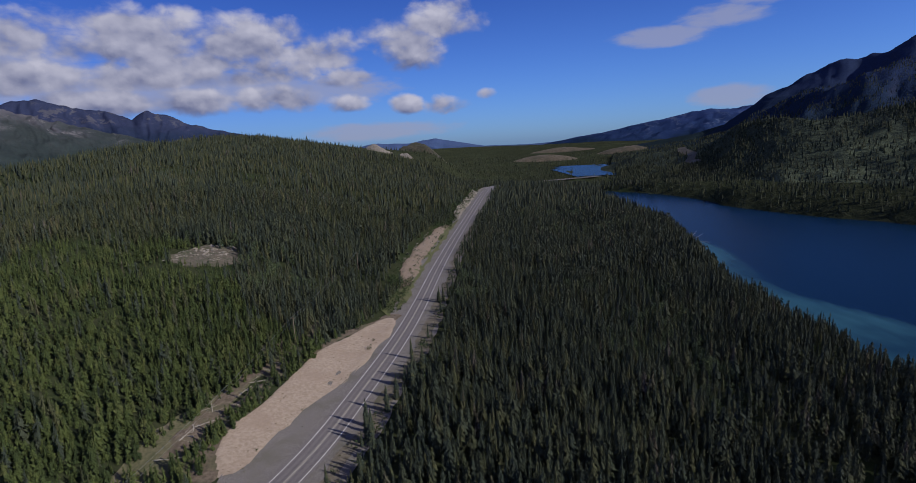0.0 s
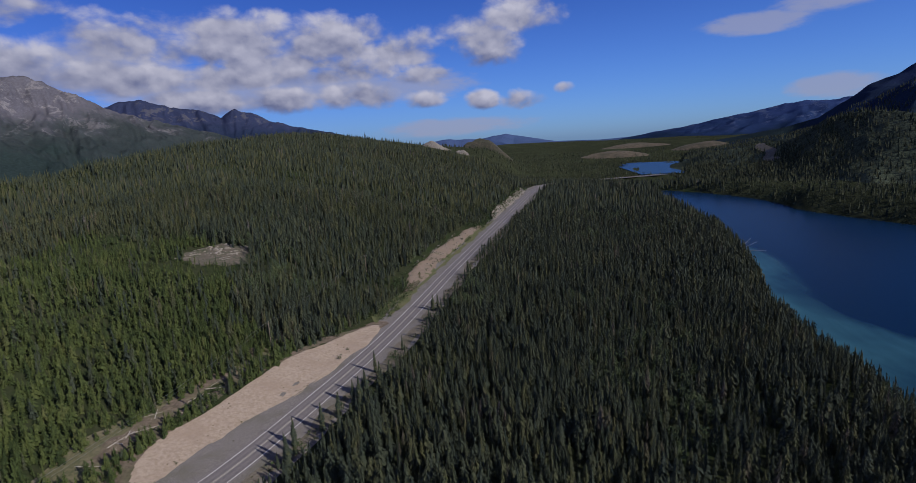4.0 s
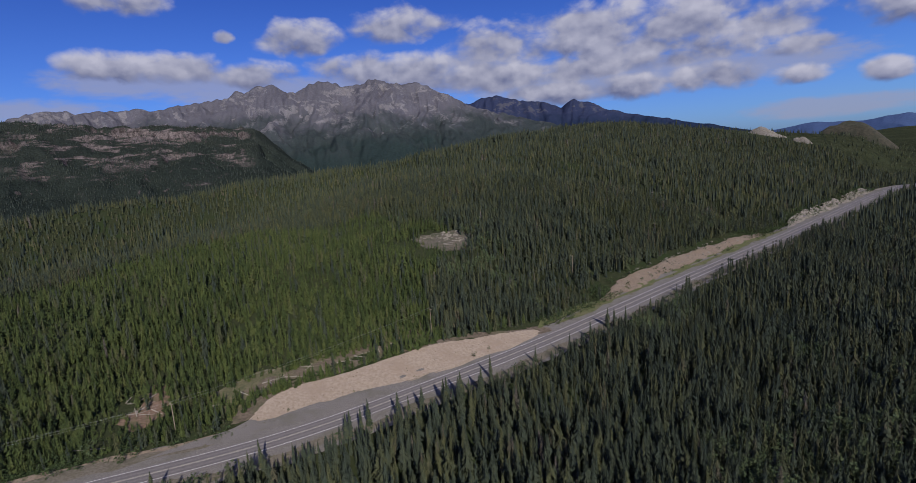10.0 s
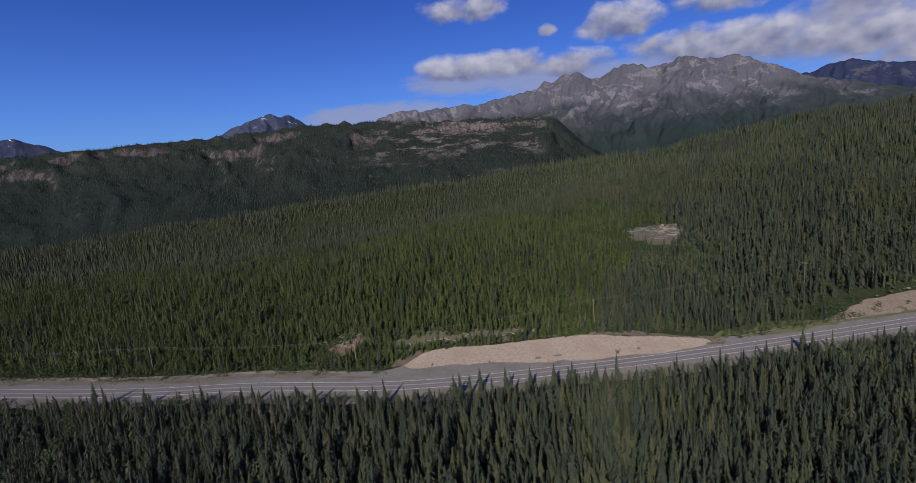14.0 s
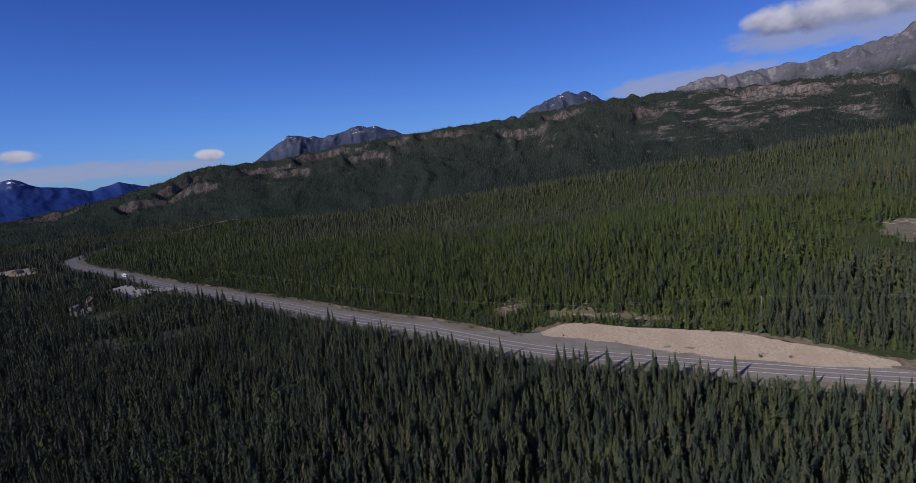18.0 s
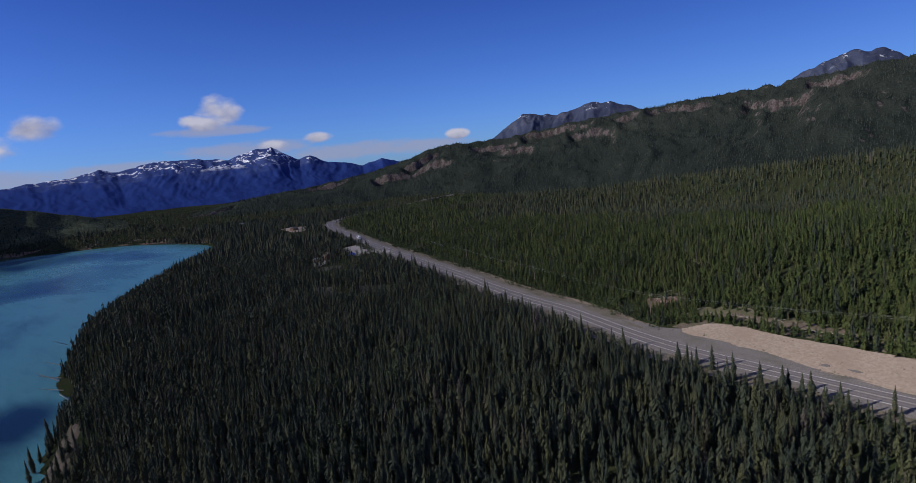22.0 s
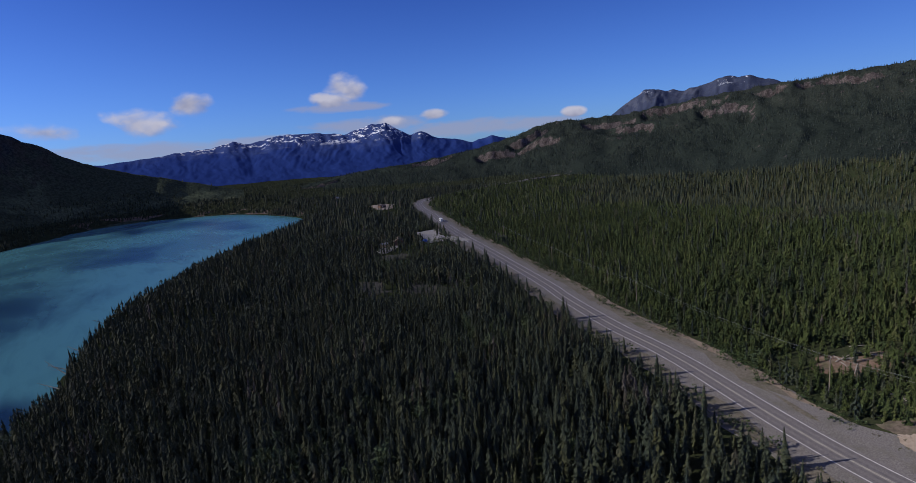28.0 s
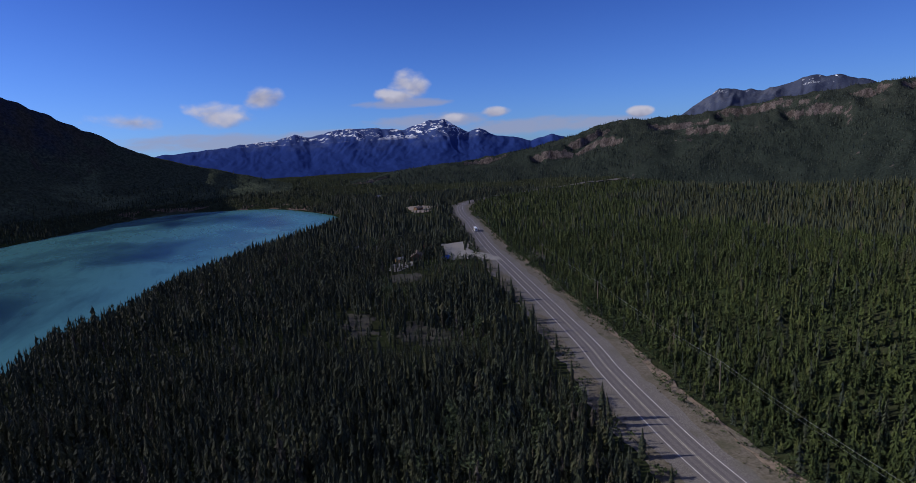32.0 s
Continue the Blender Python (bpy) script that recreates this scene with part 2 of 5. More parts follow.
def foliage(name, shades, patch=0.035, flecks=5.0):
    """Needles or leaves: every tree takes its own shade, with paler and darker sprays all over it and drifts of colour through the wood."""
    m, t, s = material(name)
    p = position(t)
    rnd = t.nodes.new("ShaderNodeNewGeometry").outputs["Random Per Island"]
    ramp = t.nodes.new("ShaderNodeValToRGB")
    ramp.color_ramp.interpolation = "LINEAR"
    while len(ramp.color_ramp.elements) < len(shades):
        ramp.color_ramp.elements.new(0.5)
    for e, (at, colour) in zip(ramp.color_ramp.elements, shades):
        e.position, e.color = at, (*colour, 1.0)
    big, small = noised(t, p, patch, 3, 0.6), noised(t, p, flecks, 3, 0.7)
    pick = maths(t, "ADD", maths(t, "MULTIPLY", rnd, 0.72), maths(t, "MULTIPLY", ramp01(t, big, 0.3, 0.7), 0.28))
    t.links.new(pick, ramp.inputs[0])
    colour = blend(t, ramp01(t, small, 0.36, 0.64), (0.42, 0.44, 0.46), (1.62, 1.6, 1.5))
    colour = blend(t, 1.0, ramp.outputs[0], colour, "MULTIPLY")
    t.links.new(colour, s.inputs["Base Color"])
    s.inputs["Roughness"].default_value, s.inputs["Specular IOR Level"].default_value, s.inputs["Diffuse Roughness"].default_value = 0.75, 0.15, 1.0
    relief(t, s, noised(t, p, flecks * 1.3, 2, 0.6), 1.0, 0.35)
    thin = t.nodes.new("ShaderNodeBsdfTranslucent")
    t.links.new(colour, thin.inputs[0])
    both = t.nodes.new("ShaderNodeMixShader")
    both.inputs[0].default_value = 0.05
    t.links.new(s.outputs[0], both.inputs[1])
    t.links.new(thin.outputs[0], both.inputs[2])
    t.links.new(both.outputs[0], [n for n in t.nodes if n.type == "OUTPUT_MATERIAL"][0].inputs[0])
    return m


M_floor = two_scale("forest_floor", (0.02, 0.026, 0.013), (0.038, 0.042, 0.023), (0.024, 0.038, 0.015), 0.05, 0.6, bump=0.4, bump_dist=0.4, spec=0.0)
M_sand = two_scale("pale_sand", (0.218, 0.172, 0.132), (0.3, 0.245, 0.196), (0.228, 0.176, 0.136), 0.09, 0.9, bump=0.35, bump_dist=0.25)
M_gravel = two_scale("grey_gravel", (0.0828, 0.07452, 0.07268), (0.1748, 0.161, 0.1546), (0.092, 0.0874, 0.069), 0.1, 3.0, bump=0.4, bump_dist=0.12)
M_asphalt = two_scale("worn_asphalt", (0.1062, 0.0963, 0.099), (0.1575, 0.144, 0.1458), (0.1242, 0.1134, 0.1152), 0.05, 2.5, rough=0.85, bump=0.1, bump_dist=0.02, spec=0.12)
M_track = two_scale("tyre_worn_asphalt", (0.0828, 0.0756, 0.0792), (0.1215, 0.1116, 0.1152), (0.0945, 0.0864, 0.09), 0.04, 1.2, rough=0.75, spec=0.15)
M_paint = two_scale("worn_white_paint", (0.4, 0.395, 0.385), (0.58, 0.57, 0.56), (0.32, 0.31, 0.3), 0.3, 2.0, rough=0.6)
M_centre = two_scale("worn_yellow_paint", (0.27, 0.25, 0.2), (0.38, 0.355, 0.3), (0.22, 0.21, 0.19), 0.3, 2.0, rough=0.6)
M_tan = two_scale("tan_stony_verge", (0.07319, 0.06273, 0.04879), (0.1464, 0.1289, 0.1045), (0.05924, 0.05924, 0.03485), 0.12, 1.6, bump=0.5, bump_dist=0.2)
M_green_verge = two_scale("green_verge_grass", (0.055, 0.066, 0.026), (0.1, 0.105, 0.045), (0.12, 0.105, 0.065), 0.12, 1.1, bump=0.5, bump_dist=0.3)
M_grass = two_scale("verge_grass", (0.05, 0.056, 0.028), (0.115, 0.105, 0.062), (0.15, 0.125, 0.09), 0.14, 1.3, bump=0.5, bump_dist=0.3)
M_rock = two_scale("weathered_rock", (0.13, 0.115, 0.095), (0.29, 0.26, 0.225), (0.1, 0.095, 0.065), 0.12, 0.7, bump=0.8, bump_dist=0.8)
M_spruce = foliage("spruce_needles", ((0.0, (0.0306, 0.0414, 0.0333)), (0.35, (0.045, 0.0576, 0.0423)), (0.62, (0.0567, 0.0666, 0.0423)), (0.84, (0.0738, 0.0792, 0.0396)), (0.93, (0.081, 0.072, 0.0576)), (1.0, (0.1215, 0.1098, 0.1098))))
M_pine = foliage("pine_needles", ((0.0, (0.0261, 0.04002, 0.0174)), (0.4, (0.05046, 0.0696, 0.02436)), (0.75, (0.0696, 0.08874, 0.02958)), (0.92, (0.08352, 0.09396, 0.03654)), (1.0, (0.1001, 0.087, 0.0609))))
M_old_pine = foliage("old_pine_needles", ((0.0, (0.0252, 0.0324, 0.0198)), (0.4, (0.0504, 0.0594, 0.0306)), (0.75, (0.0765, 0.0819, 0.0378)), (0.92, (0.09, 0.0846, 0.0468)), (1.0, (0.108, 0.0945, 0.0765))))
M_leaf = foliage("broad_leaves", ((0.0, (0.055, 0.08, 0.045)), (0.5, (0.085, 0.115, 0.06)), (1.0, (0.10, 0.12, 0.062))), flecks=5.0)
M_far_tree = foliage("far_conifers", ((0.0, (0.036, 0.046, 0.027)), (0.6, (0.056, 0.066, 0.036)), (1.0, (0.066, 0.068, 0.04))), 0.006, 0.4)
# far conifers again for the ridge, with cloud shade put into the colour
M_ridge_tree = foliage("shade_tinted_ridge_conifers", ((0.0, (0.022, 0.031, 0.028)), (0.6, (0.036, 0.047, 0.039)), (1.0, (0.05, 0.057, 0.044))), 0.008, 0.4)
M_canopy = two_scale("far_woodland", (0.02, 0.026, 0.016), (0.05, 0.056, 0.032), (0.05, 0.062, 0.034), 0.006, 0.09, bump=1.0, bump_dist=10.0, spec=0.0)
M_earth = two_scale("raw_earth", (0.123, 0.0943, 0.07216), (0.2214, 0.1763, 0.1394), (0.164, 0.123, 0.0902), 0.12, 1.2, bump=0.5, bump_dist=0.3)
M_litter = two_scale("brown_forest_litter", (0.06375, 0.051, 0.03825), (0.1445, 0.1148, 0.08925), (0.06375, 0.068, 0.034), 0.1, 0.8, bump=0.6, bump_dist=0.4)
M_dry = two_scale("dry_grass", (0.07, 0.058, 0.038), (0.13, 0.105, 0.072), (0.045, 0.047, 0.028), 0.02, 0.1, bump=0.5, bump_dist=2.0)
M_reed = two_scale("reddish_reeds", (0.1, 0.066, 0.05), (0.17, 0.118, 0.092), (0.08, 0.07, 0.045), 0.03, 0.3, bump=0.5, bump_dist=0.8)
M_clear = two_scale("stony_clearing", (0.046, 0.046, 0.031), (0.13, 0.108, 0.09), (0.04, 0.05, 0.024), 0.16, 0.9, bump=0.8, bump_dist=0.6)
M_bark = two_scale("grey_bark", (0.09, 0.075, 0.06), (0.19, 0.165, 0.14), (0.13, 0.11, 0.09), 0.8, 6.0)
M_dead = two_scale("bleached_wood", (0.2, 0.18, 0.155), (0.36, 0.33, 0.29), (0.26, 0.235, 0.2), 0.8, 6.0)
M_pole = two_scale("weathered_pole_wood", (0.16, 0.13, 0.10), (0.28, 0.235, 0.19), (0.2, 0.17, 0.14), 0.5, 5.0)


def mountain_material(name, low, mid, high, z0, z1, z2, snow=None, snow_amount=0.0, scale=0.004, scree=(0.3, 0.28, 0.27), cliff=(0.3, 0.5), breakup=0.4, grain=0.35, gullies=None, slabs=None, glades=None, bump=0.45):
    """Forest, scrub and bare rock by height above the valley, ragged by noise, with scree streaks and old snow in hollows."""
    m, t, s = material(name)
    p = position(t)
    sep = t.nodes.new("ShaderNodeSeparateXYZ")
    t.links.new(p, sep.inputs[0])
    up = t.nodes.new("ShaderNodeSeparateXYZ")
    t.links.new(t.nodes.new("ShaderNodeNewGeometry").outputs["Normal"], up.inputs[0])
    big, small, tiny = noised(t, p, scale, 6, 0.62), noised(t, vecs(t, "MULTIPLY", p, (1.0, 1.0, 0.3)), scale * 7, 6, 0.62), noised(t, p, scale * 30, 5, 0.65)
    z = maths(t, "ADD", sep.outputs[2], maths(t, "MULTIPLY", maths(t, "SUBTRACT", big, 0.5), (z2 - z0) * 1.3))
    z = maths(t, "ADD", z, maths(t, "MULTIPLY", maths(t, "SUBTRACT", tiny, 0.5), (z2 - z0) * 0.7))
    colour = blend(t, ramp01(t, z, z0, z1), low, mid)
    colour = blend(t, ramp01(t, z, z1, z2), colour, high)
    steep = maths(t, "ADD", maths(t, "SUBTRACT", 1.0, up.outputs[2]), maths(t, "MULTIPLY", maths(t, "SUBTRACT", small, 0.5), breakup))
    bare = maths(t, "MULTIPLY", ramp01(t, steep, *cliff), ramp01(t, z, z0, z1))
    bearing = maths(t, "MULTIPLY", maths(t, "ARCTAN2", sep.outputs[0], maths(t, "SUBTRACT", sep.outputs[1], 100.0)), 57.2958)
    fall = t.nodes.new("ShaderNodeCombineXYZ")
    put(t, maths(t, "ADD", bearing, maths(t, "MULTIPLY", maths(t, "SUBTRACT", big, 0.5), 9.0)), fall.inputs[0])
    put(t, maths(t, "MULTIPLY", sep.outputs[2], 0.012), fall.inputs[1])
    fall = fall.outputs[0]
    if slabs:
        bare = maths(t, "MULTIPLY", bare, maths(t, "SUBTRACT", 1.0, ramp01(t, bearing, slabs[1] - 2, slabs[1])))
    colour = blend(t, bare, colour, scree)
    if slabs:
        streaked = noised(t, vecs(t, "MULTIPLY", p, (1.0, 1.0, 0.16)), 0.07, 5, 0.7)
        rock = blend(t, ramp01(t, streaked, 0.36, 0.62), tuple(0.36 * c for c in scree), scree)
        colour = blend(t, bare, colour, rock)
    if gullies:
        # scree tongues that run down the fall line: lowest and highest level
        tongue = maths(t, "MULTIPLY", ramp01(t, noised(t, fall, 0.85, 5, 0.6), 0.53, 0.6), maths(t, "MULTIPLY", ramp01(t, z, gullies[0], gullies[1]), maths(t, "SUBTRACT", 1.0, ramp01(t, z, gullies[2], gullies[3]))))
        colour = blend(t, maths(t, "MULTIPLY", tongue, 0.8), colour, scree)
    if slabs:
        # ledges of bare rock along the slope within a span of bearings
        ledge = noised(t, vecs(t, "MULTIPLY", p, (1.0, 1.0, 5.0)), 0.011, 6, 0.62)
        span = maths(t, "MULTIPLY", ramp01(t, bearing, slabs[0], slabs[0] + 6), maths(t, "SUBTRACT", 1.0, ramp01(t, bearing, slabs[1] - 3, slabs[1])))
        ledge = maths(t, "MULTIPLY", maths(t, "MULTIPLY", ramp01(t, ledge, 0.5, 0.56), span), ramp01(t, z, slabs[2], slabs[2] + 30))
        colour = blend(t, ledge, colour, blend(t, ramp01(t, streaked, 0.36, 0.6), tuple(0.4 * c for c in slabs[3]), slabs[3]))
    if glades:
        colour = blend(t, maths(t, "MULTIPLY", ramp01(t, noised(t, vecs(t, "MULTIPLY", p, (1.0, 1.0, 2.5)), 0.006, 6, 0.65, 0.4), 0.48, 0.62), maths(t, "SUBTRACT", 1.0, ramp01(t, z, glades[0], glades[1]))), colour, glades[2])
    colour = blend(t, maths(t, "MULTIPLY", ramp01(t, tiny, 0.35, 0.65), grain), colour, (0.42, 0.42, 0.44), "MULTIPLY")
    if snow:
        drift = maths(t, "ADD", maths(t, "MULTIPLY", small, 0.45), maths(t, "MULTIPLY", noised(t, fall, 1.6, 5, 0.6), 0.7))
        sn = maths(t, "MULTIPLY", ramp01(t, sep.outputs[2], *snow), ramp01(t, drift, 0.68 - snow_amount, 0.71 - snow_amount))
        colour = blend(t, sn, colour, (0.75, 0.77, 0.82))
    t.links.new(colour, s.inputs["Base Color"])
    s.inputs["Specular IOR Level"].default_value = 0.0
    relief(t, s, tiny, bump, 14.0)
    return m


# ---- terrain ----
ROAD = [(-1100, -790), (-800, -735), (-560, -690), (-430, -640), (-352, -580), (-300, -490), (-255, -385), (-200, -264), (-158, -160), (-114, -50), (-99, -17), (-83, 23), (-71, 60),
        (-47, 117), (-36, 168), (-26, 237), (-16, 355), (-3, 476), (18, 640), (42, 815), (64, 900), (95, 955), (140, 1000), (198, 1038), (240, 1062), (285, 1090)]


def spline(points, step):
    """Evenly spaced points along a smooth curve through the given ones."""
    p = np.array(points, float)
    p = np.vstack([2 * p[0] - p[1], p, 2 * p[-1] - p[-2]])
    out = []
    for i in range(1, len(p) - 2):
        a, b, c, d = p[i - 1:i + 3]
        n = max(2, int(np.linalg.norm(c - b) / step))
        for u in np.arange(n) / n:
            out.append(0.5 * (2 * b + (c - a) * u + (2 * a - 5 * b + 4 * c - d) * u * u + (3 * b - a - 3 * c + d) * u ** 3))
    out.append(p[-2])
    return np.array(out)


ROAD_LINE = spline(ROAD, 6.0)
LAKE = [(-200, -700), (-150, -600), (-93, -526), (-45, -465), (0, -395), (37, -336), (68, -275), (91, -202), (105, -146), (106.5, -100), (124, -54), (140, 40), (155, 130), (165, 215), (164, 290),
        (176, 345), (199, 425), (210, 490), (218, 600), (226, 800), (234, 935), (262, 962), (324, 868), (351, 767), (350, 680), (388, 569), (412, 533), (432, 495), (470, 300), (480, 0), (450, -300),
        (380, -600), (246, -834), (188, -936), (128, -1076), (62, -1160), (0, -1172), (-83, -1126), (-156, -1052), (-197, -900), (-212, -780)]
LAKE_LINE = spline(LAKE + LAKE[:1], 14.0)
LAKE_Z = -18.0
TARN = [(292, 1330), (298, 1255), (338, 1232), (390, 1330), (435, 1480), (420, 1640), (362, 1680), (330, 1560), (305, 1440)]
TARN_LINE = spline(TARN + TARN[:1], 20.0)
TARN_Z = -7.0


def step(v, a, b):
    u = np.clip((v - a) / (b - a), 0, 1)
    return u * u * (3 - 2 * u)


def nearest(line, x, y):
    """Distance to a line, its side (plus: to the left of its run) and how far along it."""
    x, y = np.asarray(x, float), np.asarray(y, float)
    best, side, where = np.full(x.shape, 1e9), np.zeros(x.shape), np.zeros(x.shape)
    for i in range(len(line) - 1):
        (ax, ay), (bx, by) = line[i], line[i + 1]
        dx, dy = bx - ax, by - ay
        u = np.clip(((x - ax) * dx + (y - ay) * dy) / (dx * dx + dy * dy), 0, 1)
        d = np.hypot(x - ax - u * dx, y - ay - u * dy)
        near = d < best
        side = np.where(near, np.sign(dx * (y - ay) - dy * (x - ax)), side)
        where = np.where(near, i + u, where)
        best = np.where(near, d, best)
    return best, side, where


def inside(line, x, y):
    hit = np.zeros(np.shape(x), bool)
    for (ax, ay), (bx, by) in zip(line[:-1], line[1:]):
        if ay != by:
            hit ^= ((ay > y) != (by > y)) & (x < (bx - ax) * (y - ay) / (by - ay) + ax)
    return hit


def wave(x, y, size, seed):
    """Smooth value noise, about -1 to 1."""
    rng = np.random.RandomState(seed)
    table = rng.rand(64, 64) * 2 - 1
    u, v = np.asarray(x) / size, np.asarray(y) / size
    i, j = np.floor(u).astype(int), np.floor(v).astype(int)
    f, g = u - i, v - j
    f, g = f * f * (3 - 2 * f), g * g * (3 - 2 * g)
    i, j = i % 64, j % 64
    i1, j1 = (i + 1) % 64, (j + 1) % 64
    return (table[i, j] * (1 - f) + table[i1, j] * f) * (1 - g) + (table[i, j1] * (1 - f) + table[i1, j1] * f) * g


def waves(x, y, size, seed, octaves=4, fall=0.5):
    total, gain = 0, 1.0
    for k in range(octaves):
        total = total + gain * wave(x, y, size / 2 ** k, seed + k)
        gain *= fall
    return total


# hills west of the road: centre, height, half lengths, turn
HILLS = [(-401, 815, 80.9, 168, 432, 0.21), (-575, 261, 63.0, 54, 411, -0.17), (-345, 1236, 81.3, 449, 234, 0.8), (-636, 49, 30.3, 521, 114, 1.24)]


def road_z(y):
    return 9.0 * np.exp(-0.5 * ((np.asarray(y) - 815) / np.where(np.asarray(y) < 815, 170.0, 110.0)) ** 2)


def lake_gap(x, y):
    """Distance from the lake's shore: plus on land, minus on the water."""
    d = nearest(LAKE_LINE, x, y)[0]
    return np.where(inside(LAKE_LINE, x, y), -d, d)


def terrain(x, y):
    x, y = np.asarray(x, float), np.asarray(y, float)
    d, side, _ = nearest(ROAD_LINE, x, y)
    w = np.interp(np.clip(y, -600, 815), [p[1] for p in ROAD], [p[0] for p in ROAD]) - x
    z = np.zeros(x.shape)
    for cx, cy, h, lx, ly, a in HILLS:
        c, s = math.cos(a), math.sin(a)
        u, v = (x - cx) * c + (y - cy) * s, -(x - cx) * s + (y - cy) * c
        z = z + h * np.exp(-0.5 * (u / lx) ** 2 - 0.5 * (v / ly) ** 2)
    z = z * step(w, 15, 125)
    z = z - 100 * step(w, 139, 905) * step(y, -900, -300)
    z = z + 3.2 * step(w, 10, 26) * step(y, 108, 135) * (1 - step(y, 235, 262))            # sand bank
    z = z + 5.0 * step(w, 10, 24) * step(y, 285, 330) * (1 - step(y, 480, 540))            # cut north of it
    z = z + 6.0 * step(w, 9, 18) * step(y, 540, 600) * (1 - step(y, 760, 800))
    away = step(d, 12, 60)
    z = z + away * (waves(x, y, 90, 3) * 1.6 + waves(x, y, 400, 9, 2) * 2.5)
    level = road_z(y) * np.exp(-0.5 * (np.abs(d) / 70.0) ** 2)
    z = np.maximum(z, 0) * step(d, 7, 16) + np.minimum(z, 0) * away + level
    z = z - 9 * step(y, 870, 1000) * step(x, 60, 130) * (1 - step(y, 1700, 2200)) * step(d, 14, 40)
    gap = lake_gap(x, y)
    bank = 26 + 26 * step(y, -120, -300) + 10 * waves(x, y, 60, 21, 2)
    rise = step(gap, -2, bank)
    land = LAKE_Z + (z - LAKE_Z) * rise + 0.3 * (1 - rise)
    z = np.where(gap < 200, np.where(gap > 0, land, LAKE_Z - 0.4 - np.minimum(7, -gap * 0.25)), z)
    tarn = nearest(TARN_LINE, x, y)[0]
    z = np.where(inside(TARN_LINE, x, y), TARN_Z - 3, np.where(tarn < 70, TARN_Z + 0.4 + (z - TARN_Z) * step(tarn, 0, 70), z))
    return z


def mesh_object(name, verts, faces, mat, smooth=True, parent=None):
    """A mesh from numpy arrays; faces all have the same count of corners."""
    verts, faces = np.asarray(verts, np.float32), np.asarray(faces, np.int32)
    me = bpy.data.meshes.new(name)
    n, k = faces.shape
    me.vertices.add(len(verts))
    me.vertices.foreach_set("co", verts.ravel())
    me.loops.add(n * k)
    me.loops.foreach_set("vertex_index", faces.ravel())
    me.polygons.add(n)
    me.polygons.foreach_set("loop_start", np.arange(0, n * k, k, dtype=np.int32))
    me.polygons.foreach_set("loop_total", np.full(n, k, np.int32))
    me.polygons.foreach_set("use_smooth", np.full(n, smooth, bool))
    me.materials.append(mat)
    me.update(calc_edges=True)
    ob = new(name, me)
    if parent:
        ob.parent = parent
    return ob


def grid_faces(rows, cols, wrap=False):
    c = np.arange(cols if wrap else cols - 1)
    r = np.arange(rows - 1)[:, None]
    a, b = r * cols + c, r * cols + (c + 1) % cols
    return np.stack([a, b, b + cols, a + cols], -1).reshape(-1, 4)


# ground: one round sheet, fine in the middle, out to the horizon
CX, CY = 20.0, 130.0
radii = np.concatenate([[0.5], np.geomspace(6, 4850, 160)])
turns = np.linspace(0, 2 * np.pi, 380, endpoint=False)
rr, aa = np.meshgrid(radii, turns, indexing="ij")
gx, gy = CX + rr * np.sin(aa), CY + rr * np.cos(aa)


def sheet(x, y):
    """Height of the ground sheet, with low swells far out."""
    z = terrain(x, y)
    far = step(np.hypot(x - CX, y - CY), 1500, 2300)
    return z * (1 - far) + far * (np.minimum(z, 0) * 0.6 + waves(x, y, 700, 31, 3) * 7 + 48 * step(y, 1250, 4300))


gz = sheet(gx, gy)
# the sheet dips under the road bed, its verges and the cut banks, which lie on it as surfaces of their own
off_road, road_side, _ = nearest(ROAD_LINE, gx, gy)
gz = gz - 0.8 * (1 - step(off_road, 8, 13)) - 2.0 * (1 - step(off_road, 19, 26)) * (road_side > 0) * step(gy, 275, 300) * (1 - step(gy, 850, 875))
ground = tagged(mesh_object("ground", np.stack([gx, gy, gz], -1).reshape(-1, 3), grid_faces(len(radii), len(turns), True)[:, ::-1], M_floor),
                "brown and mossy forest floor of the valley", "ground", kind="structure")
ground.data.materials.append(M_canopy)
rim = ((rr[:-1] > 1000) | (gx[:-1] > 300)).ravel().astype(np.int32)
ground.data.polygons.foreach_set("material_index", rim)

# ---- ridges and mountains ----
OX, OY = 0.0, 100.0


def ridge(name, crest, near, top, drop, mat, label, base=0.0, cols=420, rows=70, rough=0.12, gully=0.22, power=1.25, seed=1, trees=0, spread=1.35, crag=0.0, ribs=0.0):
    """A mountain or ridge whose skyline, seen from the valley, has the given azimuths and heights. near, top: distance of its foot and its crest."""
    az = np.linspace(crest[0][0], crest[-1][0], cols)
    ca, ch = [c[0] for c in crest], [c[1] for c in crest]
    span = abs(ca[-1] - ca[0])
    height = np.interp(az, ca, ch) - trees
    n0 = np.interp(az, [p[0] for p in near], [p[1] for p in near])
    n1 = np.interp(az, [p[0] for p in top], [p[1] for p in top])
    u = np.concatenate([np.linspace(0, 1, rows), 1 + np.linspace(0.04, spread - 1, 10)])[:, None]
    r = n0 + (n1 - n0) * u
    x, y = OX + r * np.sin(np.radians(az)), OY + r * np.cos(np.radians(az))
    arc = np.radians(az)[None, :] * n1.mean() + 0 * u
    size = n1.mean() * 0.06
    warp = waves(x, y, size * 2.2, seed + 40, 2) * size * 0.55
